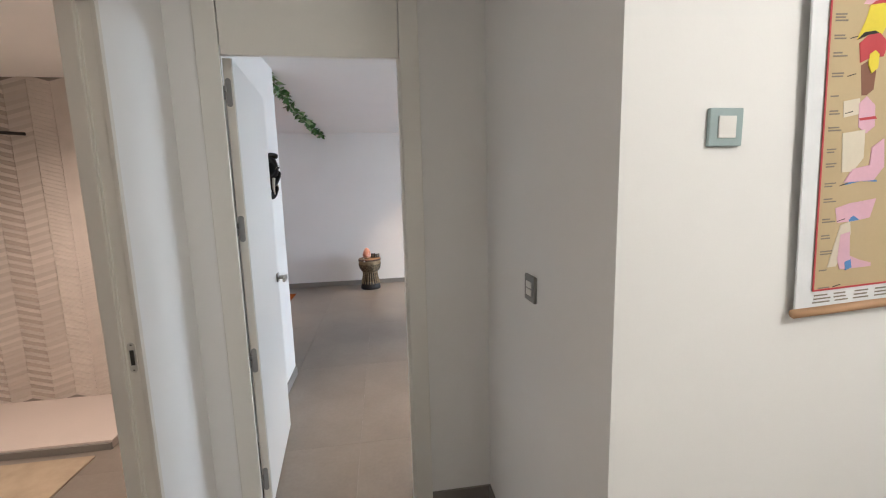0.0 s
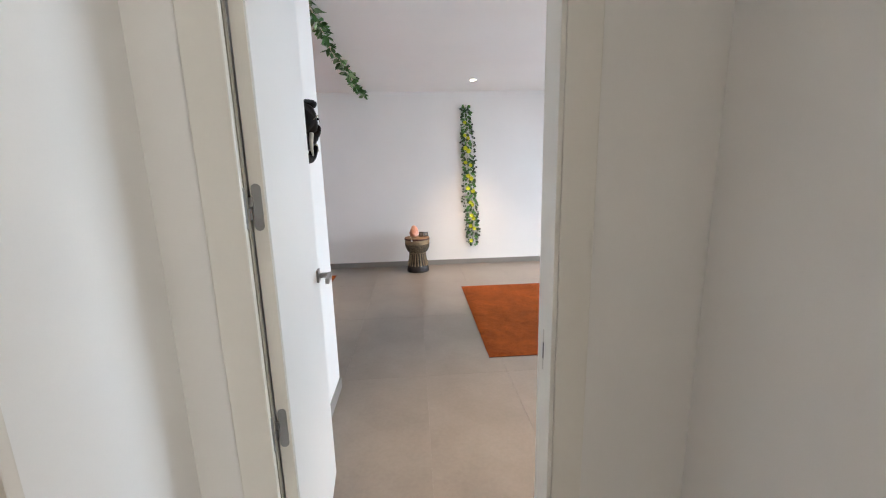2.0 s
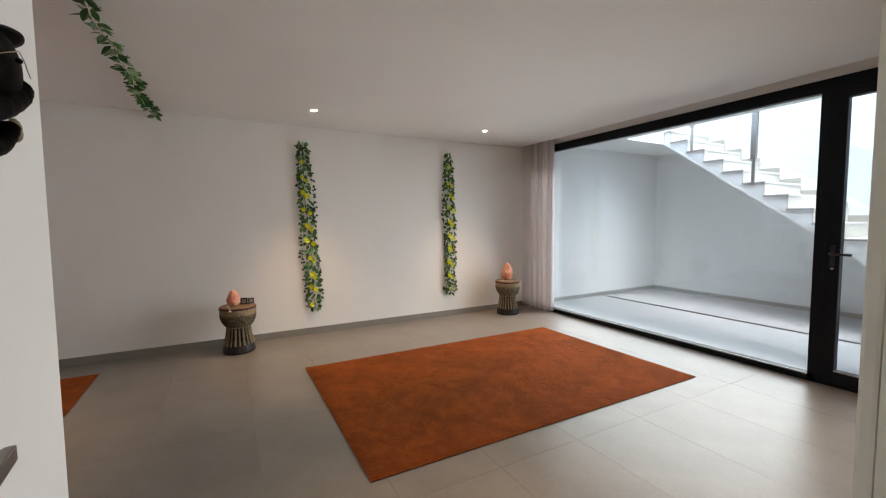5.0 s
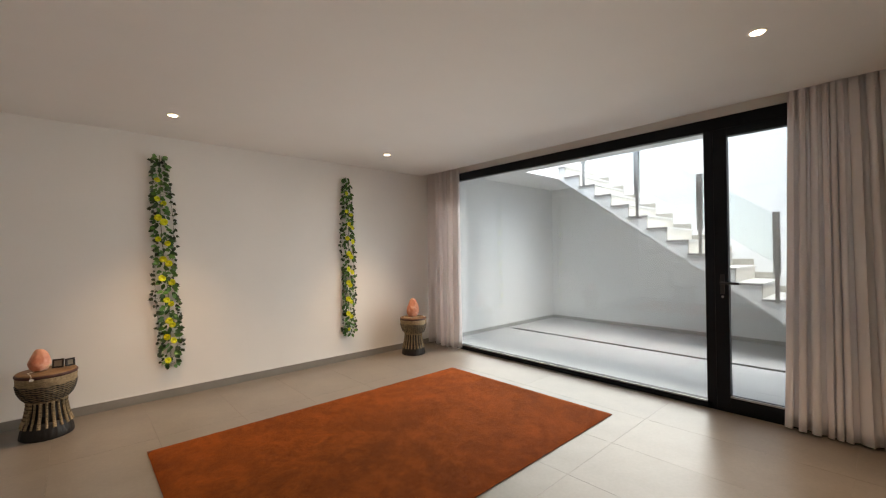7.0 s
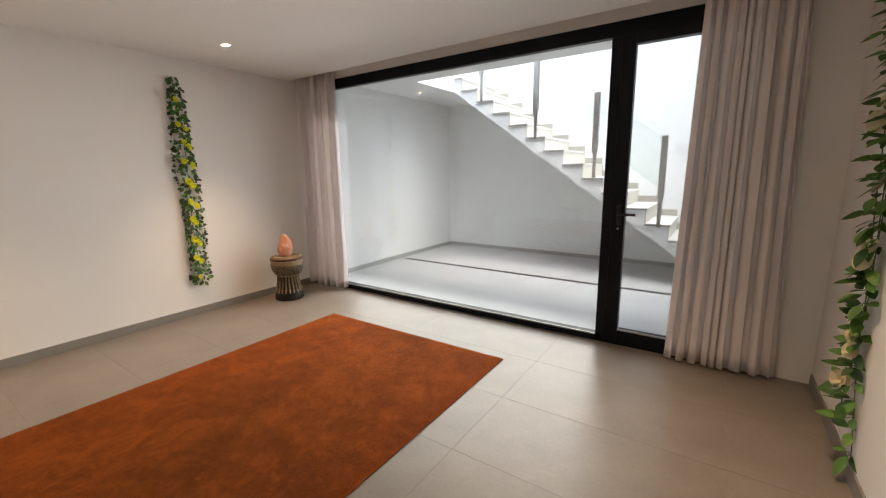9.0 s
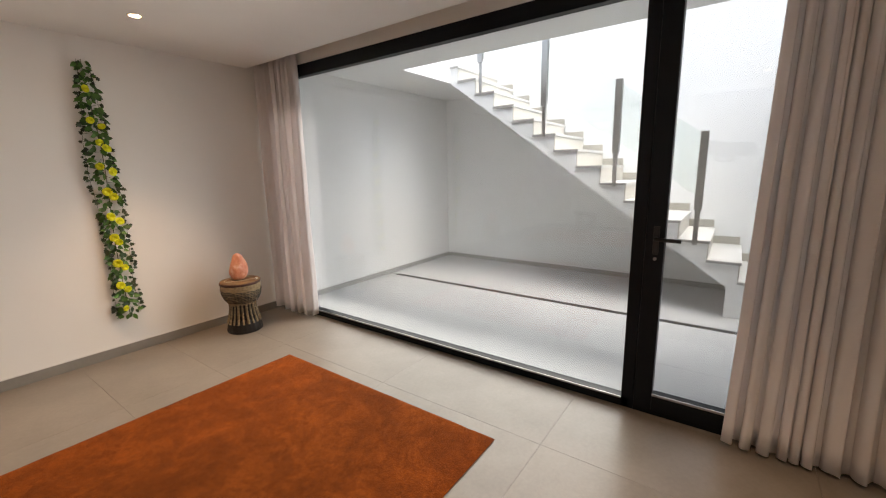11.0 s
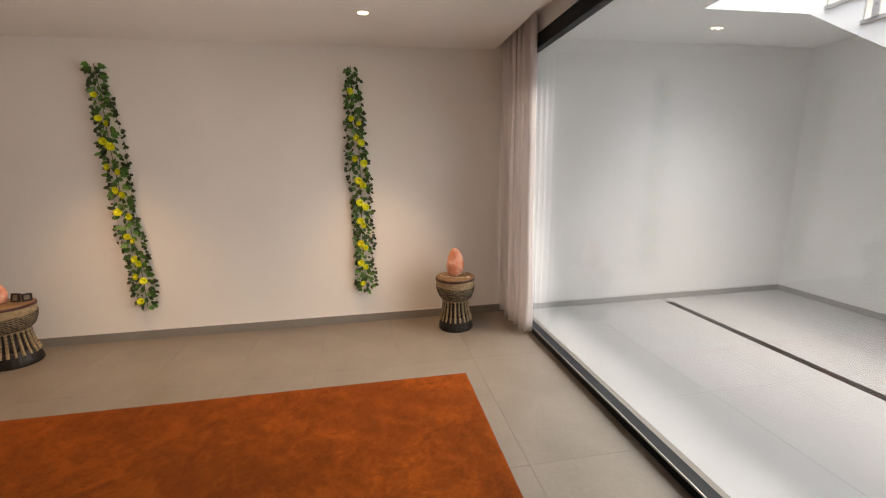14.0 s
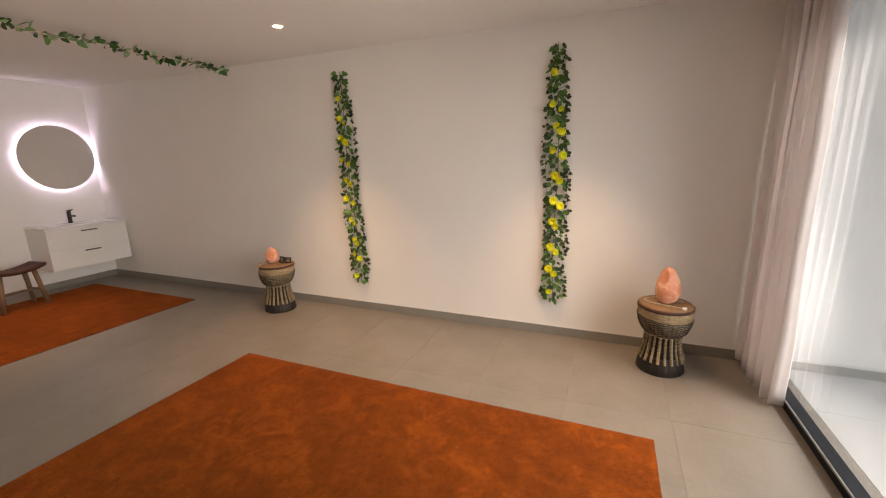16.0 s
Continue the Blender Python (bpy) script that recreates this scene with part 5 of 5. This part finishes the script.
def stairs():
    t = thing("outdoor_stairs", "white plastered outdoor staircase with pale stone treads", "staircase", kind="structure")
    low = lambda y: 0.30 + (y - 2.936) * 0.7145
    pts = [(PSY + 0.002, 0.0), (2.936, 0.0), (2.936, 0.30), (6.15, low(6.15)), (6.15, 2.775)]
    for n in range(14, 0, -1):
        y = Y3 + (n - 3) * RUN
        if y < PSY:
            break
        pts += [(y + RUN + 0.01, RISE * n - 0.03 + 0.0), (y + 0.01, RISE * n - 0.03)] if n < 14 else [(y + RUN + 0.01, 2.775), (y + RUN + 0.01, RISE * n - 0.03), (y + 0.01, RISE * n - 0.03)]
    pts.append((PSY + 0.002, pts[-1][1]))
    clean = []
    for p in pts:
        if not clean or (abs(p[0] - clean[-1][0]) + abs(p[1] - clean[-1][1])) > 1e-4:
            clean.append(p)
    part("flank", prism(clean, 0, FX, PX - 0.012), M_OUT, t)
    for n in range(1, 16):
        y = Y3 + (n - 3) * RUN
        if y < PSY - 0.2:
            continue
        ya = max(y - 0.012, PSY + 0.003)
        yb = (y + RUN + 0.012) if n < 15 else NY - 0.03
        z = RISE * n
        tr = part("tread", boxed(FX - 0.018, PX - 0.016, ya, yb, z - 0.03, z, bevel=0.003), M_MARBLE, t, "pale stone tread")
        # darker strip paints the shadow line on the tread's outer side
        part("tread_shade_line", boxed(FX - 0.0215, FX - 0.0185, ya + 0.004, yb - 0.004, z - 0.028, z - 0.004), M_TREADSHADE, tr)
        if n < 15:
            part("skirt_tile", boxed(PX - 0.011, PX - 0.002, ya + 0.02, yb - 0.004, z + 0.001, z + 0.09, bevel=0.001), M_SKIRT, t, "beige stone skirt tile")
        if y > PSY:
            part("riser", boxed(FX + 0.002, PX - 0.018, y - 0.001, y + 0.009, z - RISE + 0.001, z - 0.031, bevel=0.001), M_RISER, t, "beige stone riser")


stairs()


def rail_post(y, z0, z1):
    t = thing("rail_post", "brushed steel flat balustrade post fixed to the stair side", "post", pose(FX - 0.02, y, z0), group="balustrade posts")
    h = z1 - z0
    part("bar", boxed(-0.016, 0.0, -0.022, 0.022, 0, h * 0.42, bevel=0.002), M_STEEL, t)
    part("clamp_plate", boxed(-0.040, -0.017, -0.034, 0.034, h * 0.32, h, bevel=0.003), M_STEEL, t)
    part("inner_plate", boxed(0.0, 0.014, -0.034, 0.034, h * 0.34, h - 0.004, bevel=0.003), M_STEEL, t)
    for k in (0.05, 0.17):
        bl = lathe([(0.009, 0), (0.009, 0.004), (0.005, 0.006)], 10)
        bmesh.ops.transform(bl, matrix=pose(-0.016, 0, h * k + 0.02, 0, -90, 0), verts=bl.verts[:])
        part("bolt", bl, M_NICKEL, t)


POSTS = [(3.23, 0.70, 1.79), (4.02, 1.266, 2.36), (4.83, 1.833, 2.90), (5.675, 2.43, 3.50)]
for p in POSTS:
    rail_post(*p)


def balustrade():
    t = thing("glass_balustrade", "clear frameless glass panels along the stairs", "balustrade")
    for (ya, _, za), (yb, _, zb) in zip(POSTS, POSTS[1:]):
        pts = [(ya + 0.005, za - 0.62), (yb - 0.005, zb - 0.62), (yb - 0.005, zb - 0.03), (ya + 0.005, za - 0.03)]
        g = part("pane", prism(pts, 0, FX - 0.034, FX - 0.024), M_BGLASS, t)
        g.visible_shadow = False


balustrade()


def drain():
    t = thing("drain_channel", "long narrow dark drain grate set in the patio tiles", "drain")
    part("channel", boxed(5.672, 5.728, PSY + 0.05, 6.86, -0.003, 0.001), M_GAP, t)
    for x in (5.668, 5.724):
        part("edge_bar", boxed(x, x + 0.008, PSY + 0.05, 6.86, -0.002, 0.0035), M_GRATE, t)
    bm = bmesh.new()
    for k in range(240):
        y = PSY + 0.06 + 0.02 * k
        if y < 6.85:
            box(bm, 5.676, 5.724, y, y + 0.011, -0.002, 0.003)
    tagged(part("grate_bars", bm, M_GRATE, t), kind="stuff")


drain()


def hedge():
    rnd = random.Random(77)
    bm = bmesh.new()
    for _ in range(5200):
        y = rnd.uniform(2.0, 9.5)
        x = rnd.uniform(7.7, 8.9)
        z = 2.8 + 1.5 * rnd.random() ** 0.7 + 0.25 * noise.noise((x * 1.5, y * 1.5, 0))
        s = rnd.uniform(0.05, 0.11)
        m = pose(x, y, z, rnd.uniform(0, 360), rnd.uniform(0, 360), rnd.uniform(0, 360))
        vs = [bm.verts.new(m @ Vector(c)) for c in ((0, -s * 0.5, 0), (s * 0.35, 0, 0.1 * s), (0, s * 0.7, 0), (-s * 0.35, 0, 0.1 * s))]
        bm.faces.new(vs)
    tagged(part("hedge", bm, M_HEDGE), "dense green garden hedge above the patio wall", "hedge", kind="stuff")


hedge()


# ---- floor tiles, wall tiles ----
def tiled(parent, name, mat, x0, x1, y0, y1, ox, oy, tw, tl, skip=None, g=0.0006):
    cache = {}
    i0, i1 = math.floor((x0 - ox) / tw), math.ceil((x1 - ox) / tw)
    j0, j1 = math.floor((y0 - oy) / tl), math.ceil((y1 - oy) / tl)
    for i in range(i0, i1):
        for j in range(j0, j1):
            a, b = max(x0, ox + i * tw) + g, min(x1, ox + (i + 1) * tw) - g
            c, d = max(y0, oy + j * tl) + g, min(y1, oy + (j + 1) * tl) - g
            if b - a < 0.02 or d - c < 0.02 or (skip and skip((a + b) / 2, (c + d) / 2)):
                continue
            key = (round(b - a, 3), round(d - c, 3))
            if key not in cache:
                cache[key] = mesh_of(name, boxed(-key[0] / 2, key[0] / 2, -key[1] / 2, key[1] / 2, -0.009, 0.0, bevel=0.0005), mat)
            ob = new(name, cache[key])
            ob.parent = parent
            ob.location = ((a + b) / 2, (c + d) / 2, 0)


tiled(floor, "floor_tile", M_TILE, WX, EX + 0.12, HS, NY, -0.195, 4.85, 0.5865, 1.178)
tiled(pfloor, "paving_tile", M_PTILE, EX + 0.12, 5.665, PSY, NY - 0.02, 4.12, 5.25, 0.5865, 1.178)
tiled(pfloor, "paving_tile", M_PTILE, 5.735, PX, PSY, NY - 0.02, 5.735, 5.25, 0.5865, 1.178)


def chevron_wall():
    w = structure("wall_bath_north", boxed(-2.95, STUBX - 0.16, BY, STUBY - 0.121, -0.1, 2.6), M_GROUT, "pale chevron relief tiles on the shower wall", "wall")
    cw, pitch, sl = 0.145, 0.0285, 0.042
    mesh = {}
    for flip in (0, 1):
        for tone, m in ((0, M_BTILE), (1, M_BTILE2), (2, M_BTILE3)):
            sk = sl if flip else -sl
            d0 = (0.007, 0.003, 0.005)[tone]
            bm = bmesh.new()
            q = [(-cw / 2 + 0.001, -sk / 2), (cw / 2 - 0.001, sk / 2), (cw / 2 - 0.001, sk / 2 + pitch - 0.001), (-cw / 2 + 0.001, -sk / 2 + pitch - 0.001)]
            back = [bm.verts.new((u, 0, v)) for u, v in q]
            front = [bm.verts.new((u * 0.99, -(0.004 if k < 2 else 0.004 + d0), v)) for k, (u, v) in enumerate(q)]
            bm.faces.new(front)
            for k in range(4):
                bm.faces.new((back[k], back[(k + 1) % 4], front[(k + 1) % 4], front[k]))
            mesh[flip, tone] = mesh_of("wall_tile", bm, m)
    rest = bmesh.new()
    for i in range(9):
        x = -2.93 + cw * (i + 0.5)
        for j in range(84):
            z = 0.055 + pitch * j
            if z + 0.015 > BZ:
                continue
            me, m = mesh[i % 2, (j % 2) * (1 if i % 2 == 0 else 2)], Matrix.Translation((x, BY - 0.001, z))
            if i < 4:
                add_piece("wall_tile", me, m, w)
            else:
                k = len(rest.verts)
                rest.from_mesh(me)
                rest.verts.ensure_lookup_table()
                for v in rest.verts[k:]:
                    v.co = m @ v.co
    tagged(part("wall_tiles", rest, M_BTILE, w), kind="stuff")


chevron_wall()
